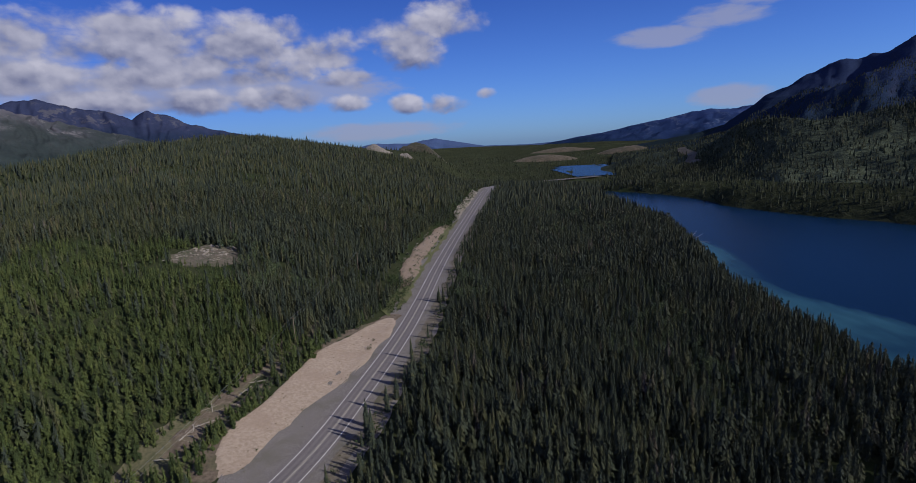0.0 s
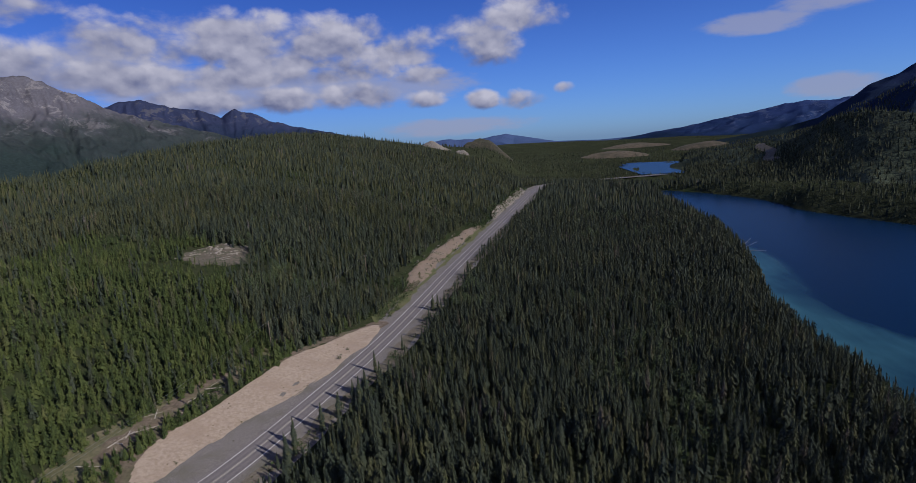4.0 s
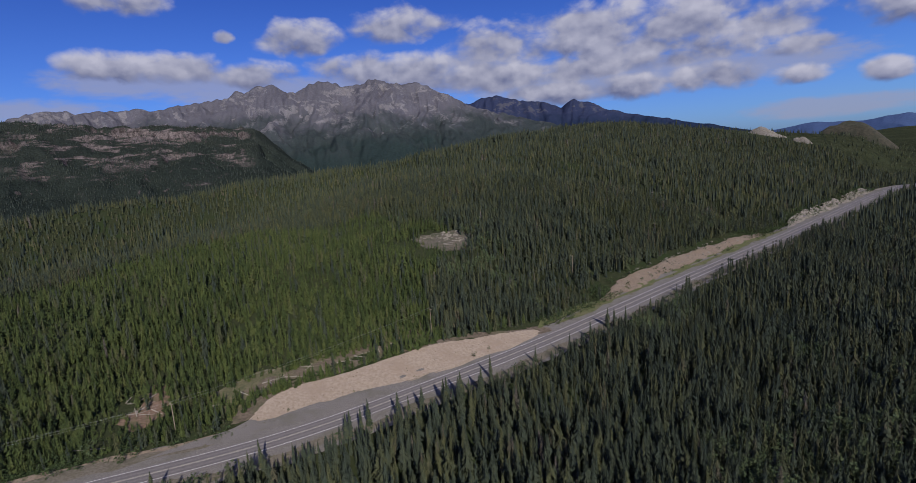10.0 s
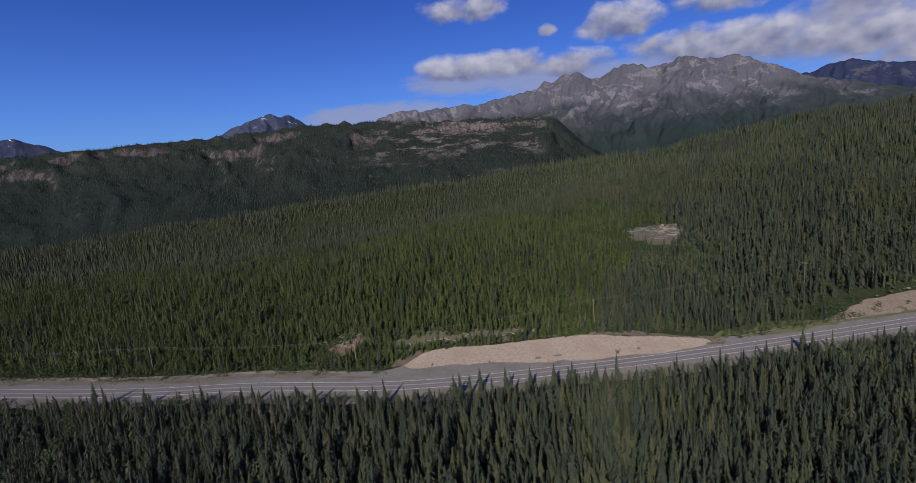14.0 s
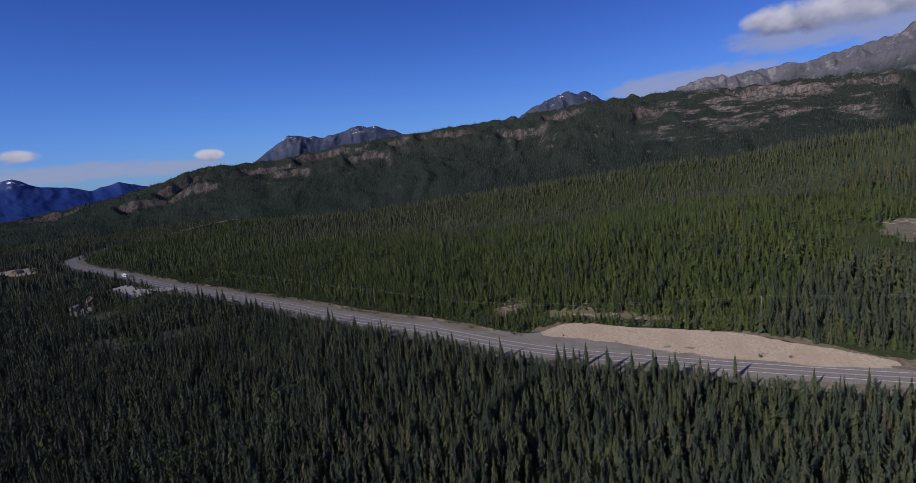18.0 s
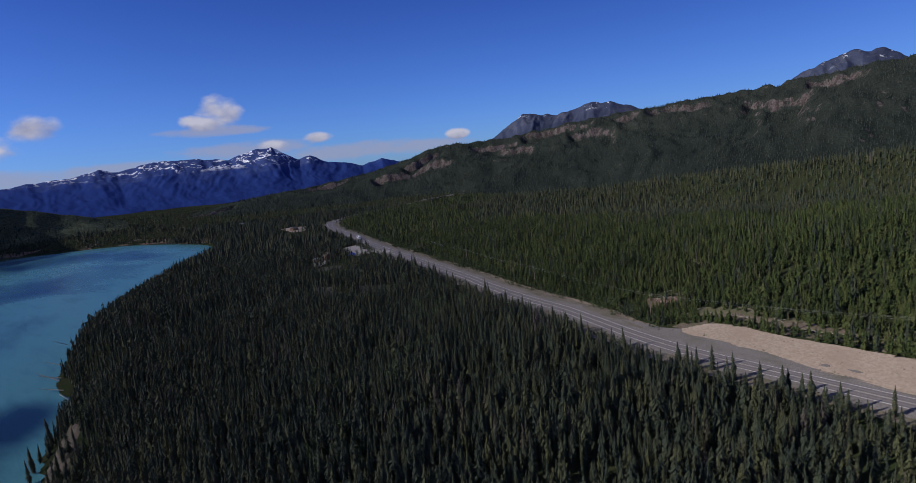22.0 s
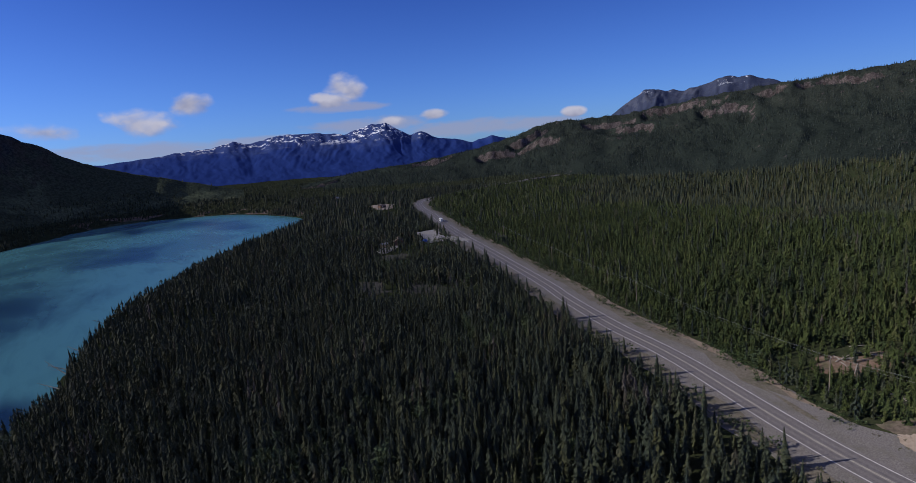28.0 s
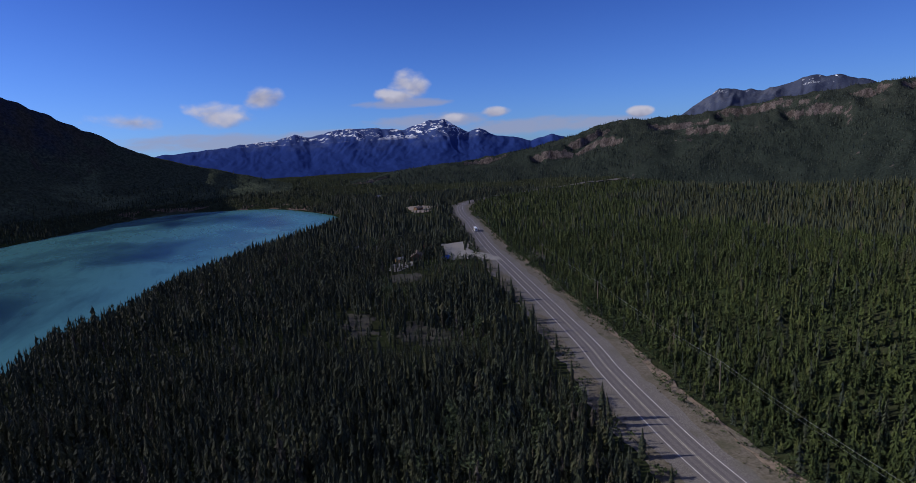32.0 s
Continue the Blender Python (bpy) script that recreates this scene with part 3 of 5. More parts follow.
    spurs = 1 - 2 * np.abs(waves(arc + warp, r * 0.5 + warp, size * 1.5, seed, 5, 0.5))
    lumps = waves(x, y, size * 1.6, seed + 11, 5, 0.5)
    up = np.where(u <= 1, np.clip(u, 0, 1) ** power, 1 - (u - 1) / (spread - 1) * 0.75)
    lean = np.clip(4 * u * (1 - u), 0, 1) ** 0.8
    rise = height - base
    z = base + rise * up
    z = z + rise * lean * (gully * 0.5 * spurs + rough * lumps)
    z = z + rise * 0.028 * waves(arc, r * 0.4, size * 0.28, seed + 23, 3) * np.clip(u, 0, 1)
    if ribs:
        # sharp ribs and chutes that run down the fall line from the crest
        ribbed = 1 - 2 * np.abs(waves(arc + warp * 0.8, r * 0.10, size * 0.42, seed + 31, 4, 0.55))
        z = z + rise * ribs * ribbed * np.clip(u, 0, 1) ** 1.4 * (1 - step(u, 0.93, 1.0))
    if crag:
        # cliff bands: short steep jumps, cut here and there along the slope
        for band, level in ((0, 0.945), (1, 0.87), (2, 0.7)):
            at = level + 0.05 * waves(arc, arc * 0, 170, seed + 71 + band, 4)
            tall = crag * step(waves(arc, arc * 0 + 900 * band, 150, seed + 81 + band, 2), -0.15 + 0.2 * band, 0.35 + 0.15 * band)
            z = z + tall * (step(u, at, at + 0.03) - step(u, at - 0.2, at)) * (1 - step(u, 0.98, 1.0))
    z = z - drop * (1 - step(u, 0, 0.05))
    ob = mesh_object(name, np.stack([x, y, z], -1).reshape(-1, 3), grid_faces(len(u), cols), mat)
    return tagged(ob, label, "mountain", kind="structure"), (x, y, z, u)


# grey rock above green slopes, a little blue air haze mixed into the colours
M_range_a = mountain_material("grey_mountain", (0.03, 0.046, 0.044), (0.048, 0.06, 0.06), (0.135, 0.13, 0.148), 70, 190, 330, (425, 485), -0.03, scree=(0.25, 0.235, 0.235), cliff=(0.5, 0.7), grain=0.45, gullies=(170, 300, 430, 520))
# grey rock and old snow; the bluish cast is haze put into the colour
M_peaks = mountain_material("haze_tinted_grey_peak", (0.03, 0.042, 0.062), (0.038, 0.05, 0.08), (0.055, 0.066, 0.108), 40, 180, 330, (370, 440), 0.01, scree=(0.085, 0.094, 0.13), cliff=(0.5, 0.65), gullies=(240, 340, 440, 520))
# dark far mountain with its blue haze mixed into every colour
M_range_b = mountain_material("haze_blue_dark_mountain", (0.02, 0.032, 0.055), (0.022, 0.034, 0.068), (0.038, 0.048, 0.095), 40, 180, 330, (400, 480), -0.1, scree=(0.10, 0.10, 0.12), cliff=(0.5, 0.65), gullies=(260, 360, 440, 520))
# dark rock and woods; the deep blue is air haze put into the colour
M_range_s = mountain_material("haze_blue_snowy_mountain", (0.015, 0.032, 0.135), (0.018, 0.037, 0.15), (0.042, 0.065, 0.175), 40, 150, 280, (205, 268), 0.06, scree=(0.05, 0.07, 0.17), cliff=(0.5, 0.7), grain=0.08, bump=0.12)
M_ridge = mountain_material("wooded_rocky_ridge", (0.026, 0.035, 0.03), (0.034, 0.044, 0.036), (0.044, 0.052, 0.042), -40, 60, 190, scale=0.008, scree=(0.155, 0.128, 0.12), cliff=(0.3, 0.4), breakup=1.3, grain=0.85, slabs=(-88, -64, 70, (0.235, 0.195, 0.18)))
# pale glades low down; cloud shade painted in, darkest and bluest at the top
M_east = mountain_material("shade_coloured_hillside", (0.058, 0.072, 0.05), (0.054, 0.066, 0.049), (0.034, 0.042, 0.064), 20, 110, 190, scale=0.006, scree=(0.06, 0.056, 0.05), grain=0.85, glades=(60, 150, (0.1, 0.12, 0.078)))
# no cloud casts on this mountain; its shade is put into the dark blue
M_ne = mountain_material("cloud_shade_blue_mountain", (0.02, 0.032, 0.036), (0.018, 0.031, 0.06), (0.026, 0.04, 0.09), 20, 140, 300, scale=0.005, scree=(0.03, 0.04, 0.075), grain=0.5)
# blue of the air between painted into this long slope
M_ne_hazy = mountain_material("haze_blue_mountain_slope", (0.014, 0.028, 0.055), (0.02, 0.038, 0.1), (0.032, 0.055, 0.145), 20, 120, 230, scale=0.004, scree=(0.07, 0.095, 0.17), cliff=(0.4, 0.6), gullies=(80, 150, 230, 300))
# horizon hills: pale blue of distance painted in as base colour
M_hazy_hills = mountain_material("haze_blue_far_hills", (0.06, 0.10, 0.2), (0.075, 0.115, 0.23), (0.09, 0.125, 0.24), 20, 110, 240, scale=0.003, scree=(0.12, 0.15, 0.26))

ridge("west_mountain", [(-96, 150), (-88, 290), (-83.4, 344), (-80.8, 387), (-79.3, 357), (-74.8, 376), (-72.2, 378), (-66.9, 435), (-62, 488), (-60.5, 442), (-57.6, 500), (-54.3, 474), (-51.6, 500),
                        (-48.4, 470), (-45.7, 446), (-43.2, 385), (-41, 325), (-38, 275), (-34.7, 230), (-30, 160), (-24, 60)],
      [(-96, 1700), (-24, 1700)], [(-96, 2950), (-24, 2950)], 90, M_range_a, "bare grey mountain with scree gullies above green slopes", base=-60, seed=5, cols=720, rows=110, gully=0.13, rough=0.05, power=1.3, ribs=0.028)
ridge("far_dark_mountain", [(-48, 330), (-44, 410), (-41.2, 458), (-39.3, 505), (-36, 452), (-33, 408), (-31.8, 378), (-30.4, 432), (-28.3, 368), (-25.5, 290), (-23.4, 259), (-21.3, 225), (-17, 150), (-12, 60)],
      [(-48, 3000), (-12, 3000)], [(-48, 4300), (-12, 4300)], 90, M_range_b, "distant dark mountain with pale scree patches, blue haze put into its colour", base=-40, seed=17, cols=300, rows=60, gully=0.1, rough=0.06, ribs=0.04)
ridge("distant_hazy_hills", [(-14, 60), (-9.1, 120), (-5.4, 110), (-3.6, 128), (-2.4, 142), (-1, 115), (0.4, 95), (2.9, 56), (7.4, 48), (11, 62), (13, 90), (16.6, 118), (20, 100)],
      [(-14, 3800), (20, 3800)], [(-14, 4600), (20, 4600)], 60, M_hazy_hills, "distant hills on the horizon, blue air haze put into their colour", seed=27, cols=220, rows=30, gully=0.15)
ridge("north_east_hazy_mountain", [(9, 40), (11.1, 66), (13.6, 94), (16.6, 128), (19.4, 171), (22.2, 202), (25.6, 250), (27.5, 240), (29.9, 254), (34, 260), (38, 150)],
      [(9, 3300), (38, 3300)], [(9, 4500), (38, 4500)], 60, M_ne_hazy, "long mountain slope beyond the valley, blue haze put into its colour", seed=37, cols=260, rows=50, gully=0.2)
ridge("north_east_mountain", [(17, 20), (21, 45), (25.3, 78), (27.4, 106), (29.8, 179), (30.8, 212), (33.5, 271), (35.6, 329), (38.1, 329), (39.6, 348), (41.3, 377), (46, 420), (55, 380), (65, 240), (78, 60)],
      [(17, 1500), (78, 1500)], [(17, 2600), (78, 2600)], 60, M_ne, "mountain with wooded foot, cloud shade put into its dark colour", seed=47, cols=300, rows=60, gully=0.14, power=1.3)
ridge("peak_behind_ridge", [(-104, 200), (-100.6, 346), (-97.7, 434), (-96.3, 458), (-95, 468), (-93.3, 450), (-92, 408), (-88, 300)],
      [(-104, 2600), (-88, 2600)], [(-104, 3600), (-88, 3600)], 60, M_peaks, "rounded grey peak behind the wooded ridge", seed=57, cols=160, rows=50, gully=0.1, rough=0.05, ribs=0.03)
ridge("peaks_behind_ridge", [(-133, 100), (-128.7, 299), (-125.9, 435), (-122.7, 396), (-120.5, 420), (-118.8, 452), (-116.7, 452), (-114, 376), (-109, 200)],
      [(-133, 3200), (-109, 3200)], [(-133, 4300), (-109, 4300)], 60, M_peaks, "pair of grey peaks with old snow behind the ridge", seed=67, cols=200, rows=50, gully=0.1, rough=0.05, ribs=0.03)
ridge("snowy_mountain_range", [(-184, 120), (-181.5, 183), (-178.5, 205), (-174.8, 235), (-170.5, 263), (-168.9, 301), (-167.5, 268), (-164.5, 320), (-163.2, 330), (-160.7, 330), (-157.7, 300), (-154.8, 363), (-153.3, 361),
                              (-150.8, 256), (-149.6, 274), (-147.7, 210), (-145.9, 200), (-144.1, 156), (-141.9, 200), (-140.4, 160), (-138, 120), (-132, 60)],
      [(-184, 2700), (-132, 2700)], [(-184, 4400), (-132, 4400)], 60, M_range_s, "mountain range with snow streaks on its peaks, deep blue haze put into its colour", base=-10, seed=77, cols=520, rows=80, gully=0.035, rough=0.02, power=2.3, ribs=0.018)
ridge("wooded_rocky_ridge", [(-164, 15), (-157.6, 46), (-151.3, 61), (-144.9, 88), (-140.6, 117), (-136.5, 157), (-128.6, 164), (-122.7, 184), (-118.3, 199), (-113.5, 207), (-108.7, 218), (-103.5, 222), (-98, 232), (-90.5, 250),
                             (-84.1, 245), (-77.4, 227), (-70.7, 221), (-64.3, 211), (-62.5, 163), (-60.7, 104), (-57, 20), (-52, -60)],
      [(-164, 1350), (-140, 1200), (-110, 950), (-52, 1000)], [(-164, 1800), (-52, 1800)], 60, M_ridge, "long wooded ridge with bands of brown cliffs",
      base=-25, seed=87, cols=560, rows=90, gully=0.07, rough=0.07, power=0.85, trees=9, crag=29)
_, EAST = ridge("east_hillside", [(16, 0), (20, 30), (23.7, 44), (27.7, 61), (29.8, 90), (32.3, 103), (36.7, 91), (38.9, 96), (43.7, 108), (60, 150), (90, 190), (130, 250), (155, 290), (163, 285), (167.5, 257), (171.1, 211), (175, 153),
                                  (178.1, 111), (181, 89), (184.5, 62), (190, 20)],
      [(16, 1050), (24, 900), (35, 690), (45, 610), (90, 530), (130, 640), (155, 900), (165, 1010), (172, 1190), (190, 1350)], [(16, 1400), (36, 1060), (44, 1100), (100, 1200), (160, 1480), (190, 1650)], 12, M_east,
      "wooded hillside across the lake, cloud shade put into its colour", base=LAKE_Z + 2, seed=97, cols=520, rows=64, gully=0.08, rough=0.08, power=1.9, trees=3)

# ---- water ----
def water_material(name, deep, shallow):
    m, t, s = material(name)
    p = position(t)
    att = t.nodes.new("ShaderNodeAttribute")
    att.attribute_name = "shoal"
    drift = noised(t, vecs(t, "MULTIPLY", p, (1.0, 0.45, 1.0)), 0.012, 4, 0.55, 0.6)
    mix = ramp01(t, maths(t, "ADD", att.outputs["Fac"], maths(t, "MULTIPLY", maths(t, "SUBTRACT", drift, 0.5), 0.9)), 0.25, 0.75)
    streak = noised(t, vecs(t, "MULTIPLY", p, (1.0, 0.22, 1.0)), 0.09, 6, 0.7, 0.8)
    mix = maths(t, "ADD", mix, maths(t, "MULTIPLY", maths(t, "MULTIPLY", maths(t, "SUBTRACT", streak, 0.5), 1.0), maths(t, "ADD", mix, 0.06)), clamp=True)
    t.links.new(blend(t, mix, deep, shallow), s.inputs["Base Color"])
    s.inputs["Roughness"].default_value, s.inputs["IOR"].default_value, s.inputs["Specular IOR Level"].default_value = 0.26, 1.33, 0.085
    relief(t, s, noised(t, vecs(t, "MULTIPLY", p, (1.0, 0.5, 1.0)), 0.55, 4, 0.6), 0.12, 0.2)
    return m


M_water = water_material("lake_water", (0.0028, 0.016, 0.041), (0.045, 0.14, 0.168))


def water(name, line, z, cell, label, shoal):
    x0, y0, x1, y1 = *(line.min(0) - cell), *(line.max(0) + cell)
    xs, ys = np.arange(x0, x1 + cell, cell), np.arange(y0, y1 + cell, cell)
    x, y = np.meshgrid(xs, ys)
    d = nearest(line, x, y)[0]
    d = np.where(inside(line, x, y), -d, d)
    faces = grid_faces(len(ys), len(xs))
    keep = (d.ravel()[faces] < cell * 1.2).any(1)
    ob = mesh_object(name, np.stack([x, y, np.full(x.shape, z)], -1).reshape(-1, 3), faces[keep], M_water)
    layer = ob.data.attributes.new("shoal", "FLOAT", "POINT")
    layer.data.foreach_set("value", shoal(x, y, d).ravel().astype(np.float32))
    return tagged(ob, label, "lake", kind="structure")


def lake_shoal(x, y, d):
    """Depth of colour: pale shelf along the western shore with a sharp edge, milky water in the south, a few shoals."""
    near = np.exp(d / np.where(x < 265 + 0.05 * y, 26.0, 9.0)) * (1 - 0.5 * step(y, -210, -130) * (1 - step(y, 0, 70))) * (1 - 0.85 * step(y, 130, 230))
    width = np.interp(y, [150, 250, 303, 345, 416, 468, 520], [54, 50, 35, 28, 19, 13, 2]) + 5 * waves(x, y, 40, 73, 3)
    shelf = (1 - step(-d, width - 7, width + 6)) * step(y, 150, 210) * (1 - step(y, 470, 530)) * (x < 300)
    shelf = shelf + 0.55 * np.exp(-((x - 232) / 14) ** 2 - ((y - 405) / 16) ** 2) + 0.5 * np.exp(-((x - 291) / 22) ** 2 - ((y - 377) / 9) ** 2)
    return np.clip(1.15 * near + 0.33 * shelf + (1 - step(y, -260, 140)) * (0.55 + 0.2 * waves(x, y, 160, 71, 3)) - 0.5 * np.exp(-((x - 122) / 24) ** 2 - ((y + 108) / 34) ** 2), 0, 1)


water("lake", LAKE_LINE, LAKE_Z, 7.0, "turquoise and deep blue lake water with faint ripples", lake_shoal)
water("far_lake", TARN_LINE, TARN_Z, 24.0, "small bright blue lake beyond the trees", lambda x, y, d: 0.2 + 0 * x)


# ---- road ----
def strip(name, line, left, right, lift, mat, label="", parent=None, kind="structure", category="road", taper=0, ragged=0.0, seed=0):
    """A band along a line, from left to right metres of it."""
    p = np.asarray(line, float)
    t = np.gradient(p, axis=0)
    t /= np.linalg.norm(t, axis=1)[:, None]
    normal = np.stack([t[:, 1], -t[:, 0]], 1)
    cols = max(2, int(abs(right - left) / 2.5) + 1)
    offs = np.linspace(left, right, cols)[None, :] + np.zeros((len(p), 1))
    if ragged:
        s = np.arange(len(p)) * 7.0
        offs[:, 0] += ragged * waves(s, s * 0 + seed, 25, 5, 3)
        offs[:, -1] += ragged * waves(s, s * 0 + seed + 400, 25, 6, 3)
    if taper:
        thin = np.clip(np.minimum(np.arange(len(p)), np.arange(len(p))[::-1])[:, None] / taper, 0, 1)
        offs = offs[:, -1:] + (offs - offs[:, -1:]) * thin
    x, y = p[:, 0, None] + normal[:, 0, None] * offs, p[:, 1, None] + normal[:, 1, None] * offs
    z = terrain(x, y) if lift[0] == "ground" else sheet(x, y) if lift[0] == "far" else road_z(p[:, 1])[:, None] + 0 * x
    z = z + lift[1]
    return tagged(mesh_object(name, np.stack([x, y, z], -1).reshape(-1, 3), grid_faces(len(p), cols), mat, parent=parent), label, category if not parent else "", kind=kind if not parent else "")


def stretch(line, y0, y1):
    return line[(line[:, 1] >= y0) & (line[:, 1] <= y1)]


FINE_ROAD = spline(ROAD, 3.0)
strip("gravel_apron", stretch(FINE_ROAD, 84, 240), -17.5, -8.4, ("ground", 0.3), M_gravel, "gravel apron between highway and sand bank", category="shoulder", ragged=1.2, seed=30, taper=10)
strip("grass_verge", stretch(FINE_ROAD, -760, 108), -14.6, -8.2, ("ground", 0.2), M_tan, "stony verge with grass between gravel and bushes", category="verge", ragged=1.8, seed=60, taper=10)
strip("gravel_shoulder", FINE_ROAD, -13.4, 13.4, ("ground", 0.10), M_gravel, "grey gravel shoulder beside the highway", category="shoulder", ragged=1.6)
strip("grass_verge", stretch(FINE_ROAD, 246, 545), -14.4, -8.9, ("ground", 0.18), M_green_verge, "green and tan grass verge in the ditch", category="verge", ragged=2.0, seed=90, taper=10)
strip("grass_verge", stretch(FINE_ROAD, -640, 520), 7.6, 13.0, ("ground", 0.16), M_tan, "tan stony verge below the spruces", category="verge", ragged=2.4, seed=120, taper=10)
strip("grass_verge", stretch(FINE_ROAD, 238, 300), -20.5, -12.5, ("ground", 0.34), M_green_verge, "bright green grass beyond the end of the sand bank", category="verge", ragged=2.0, seed=230, taper=6)
strip("earth_berm", stretch(FINE_ROAD, -560, 112), -15.2, -13.2, ("ground", 0.25), M_earth, "low windrow of pinkish earth beyond the gravel", category="berm", ragged=1.6, seed=50, taper=14)
strip("gravel_track", spline([(-240, -1880), (-262, -2010), (-300, -2150), (-310, -2300), (-380, -2500)], 20.0), -9, 9, ("far", 2.5), M_gravel, "pale gravel track on the far valley floor", category="track", ragged=4.0, taper=3)
road = strip("road", FINE_ROAD, -4.6, 4.6, ("level", 0.22), M_asphalt, "grey two-lane asphalt highway")
for off in (-2.75, -1.05, 1.05, 2.75):
    strip("tyre_track", FINE_ROAD, off - 0.36, off + 0.36, ("level", 0.228), M_track, parent=road)
strip("edge_line", FINE_ROAD, -3.75, -3.55, ("level", 0.235), M_paint, parent=road)
strip("edge_line", FINE_ROAD, 3.55, 3.75, ("level", 0.235), M_paint, parent=road)
strip("centre_line", FINE_ROAD, -0.26, -0.1, ("level", 0.235), M_centre, parent=road)
strip("centre_line", FINE_ROAD, 0.1, 0.26, ("level", 0.235), M_centre, parent=road)


def patch(name, outline, cell, lift, mat, label, category, wobble=1.5, seed=3):
    """Bare ground inside an outline, draped over the terrain with a ragged edge."""
    line = spline(outline + outline[:1], cell)
    x0, y0, x1, y1 = *(line.min(0) - 8), *(line.max(0) + 8)
    x, y = np.meshgrid(np.arange(x0, x1, cell), np.arange(y0, y1, cell))
    d = nearest(line, x, y)[0] * np.where(inside(line, x, y), -1, 1) + wobble * waves(x, y, 9, seed, 3)
    faces = grid_faces(x.shape[0], x.shape[1])
    keep = (d.ravel()[faces] < 3.2).all(1)
    z = terrain(x, y) + lift + 0.12 * waves(x, y, 4, seed + 5, 2) - 2.2 * step(d, -0.8, 3.0)
    return tagged(mesh_object(name, np.stack([x, y, z], -1).reshape(-1, 3), faces[keep], mat), label, category, kind="structure")


SAND = [(-64, 118), (-69, 126), (-70, 140), (-66, 153), (-63, 175), (-58, 196), (-50, 214), (-43, 232), (-36, 240), (-33, 226), (-36.5, 206), (-41, 184), (-46, 167), (-52.5, 151), (-56, 138), (-59, 124)]
patch("sand_bank", SAND, 1.2, 0.45, M_sand, "bare pale sand bank cut beside the highway", "sand", wobble=0.8)
patch("bank_edge", [(-66, 112), (-73, 120), (-76, 140), (-74, 165), (-70, 186), (-61, 204), (-52, 220), (-43, 236), (-36, 246), (-31, 244), (-36, 234), (-46, 218), (-55, 201), (-63, 183), (-66, 164), (-66, 146), (-64, 124)],
      1.5, 0.3, M_litter, "brown stony edge above the sand bank", "bank", wobble=1.8)
patch("rock_clearing", [(-168, 286), (-163, 304), (-147, 310), (-128, 305), (-126, 288), (-146, 276)], 2.0, 0.5, M_clear, "bare rock clearing on the forest slope", "rock", wobble=3.5)
strip("road_embankment", stretch(FINE_ROAD, 992, 1075), -15, 10, ("ground", 0.16), M_tan, "pale gravel embankment of the highway by the lake", category="embankment", ragged=2.0, seed=140, taper=4)
patch("brush_verge", [(-70, 112), (-92, 118), (-89, 150), (-86, 180), (-84, 238), (-72, 240), (-50, 236), (-62, 206), (-70, 186), (-74, 165), (-75, 140)], 1.8, 0.2, M_grass, "dry grass and brush between bank and pines", "verge", wobble=2.5)
patch("cut_bank", [(-34, 292), (-38, 320), (-38, 345), (-33, 400), (-26, 450), (-18, 500), (-13, 512), (-16, 480), (-19, 450), (-24, 400), (-29.5, 345), (-31, 310)], 1.6, 0.4, M_earth, "eroded earth bank above the road ditch", "bank", wobble=1.3)
strip("rock_cut", stretch(FINE_ROAD, 540, 842), -15.5, -10.0, ("ground", 0.45), M_rock, "pale rock cut beside the highway", category="rock", ragged=2.4, seed=170, taper=8)
strip("reed_bank", spline([(120, -1090), (62, -1160), (0, -1172), (-83, -1126), (-156, -1052), (-197, -900), (-212, -790)], 12.0), -26, -5, ("ground", 0.4), M_reed, "reddish brown reed bank along the far shore", category="bank", ragged=4.0, seed=200)
patch("cleared_strip", [(-90, 118), (-84, 130), (-82, 150), (-82, 178), (-80, 205), (-79, 232), (-73, 233), (-73, 206), (-74, 180), (-75, 152), (-76, 130)], 1.8, 0.3, M_litter, "brown cleared strip with litter under the power line", "clearing", wobble=4.0)


def mound(name, x, y, rx, ry, h, mat, label, seed, base=0.0, crag=0.14):
    u, a = np.meshgrid(np.linspace(0.02, 1, 26), np.linspace(0, 2 * np.pi, 64, endpoint=False), indexing="ij")
    px, py = x + rx * u * np.cos(a), y + ry * u * np.sin(a)
    z = base - 12 + (h + 12) * (1 - u * u) ** 1.5 + h * crag * waves(px, py, rx * 0.5, seed, 4) * (1 - u)
    return tagged(mesh_object(name, np.stack([px, py, z], -1).reshape(-1, 3), grid_faces(26, 64, True), mat), label, "hill", kind="structure")


M_knoll = two_scale("scrubby_brown_hill", (0.036, 0.037, 0.024), (0.075, 0.065, 0.045), (0.035, 0.042, 0.025), 0.02, 0.12, bump=0.6, bump_dist=2.0)
mound("dry_hill", 330, 2060, 190, 120, 24, M_dry, "rounded hill of dry brown grass", 1)
mound("dry_hill", 520, 2560, 330, 160, 38, M_dry, "rounded hill of dry brown grass", 2)
mound("dry_hill", 700, 2200, 210, 120, 34, M_dry, "low bare brown hill beyond the far lake", 3)
mound("hill_outcrop", -184, 1185, 62, 34, 15, M_rock, "pale rock outcrop on the wooded hilltop", 5, base=70, crag=0.6)
mound("hill_outcrop", -118, 1166, 24, 15, 8, M_rock, "small pale rock outcrop on the hillside", 6, base=60, crag=0.6)
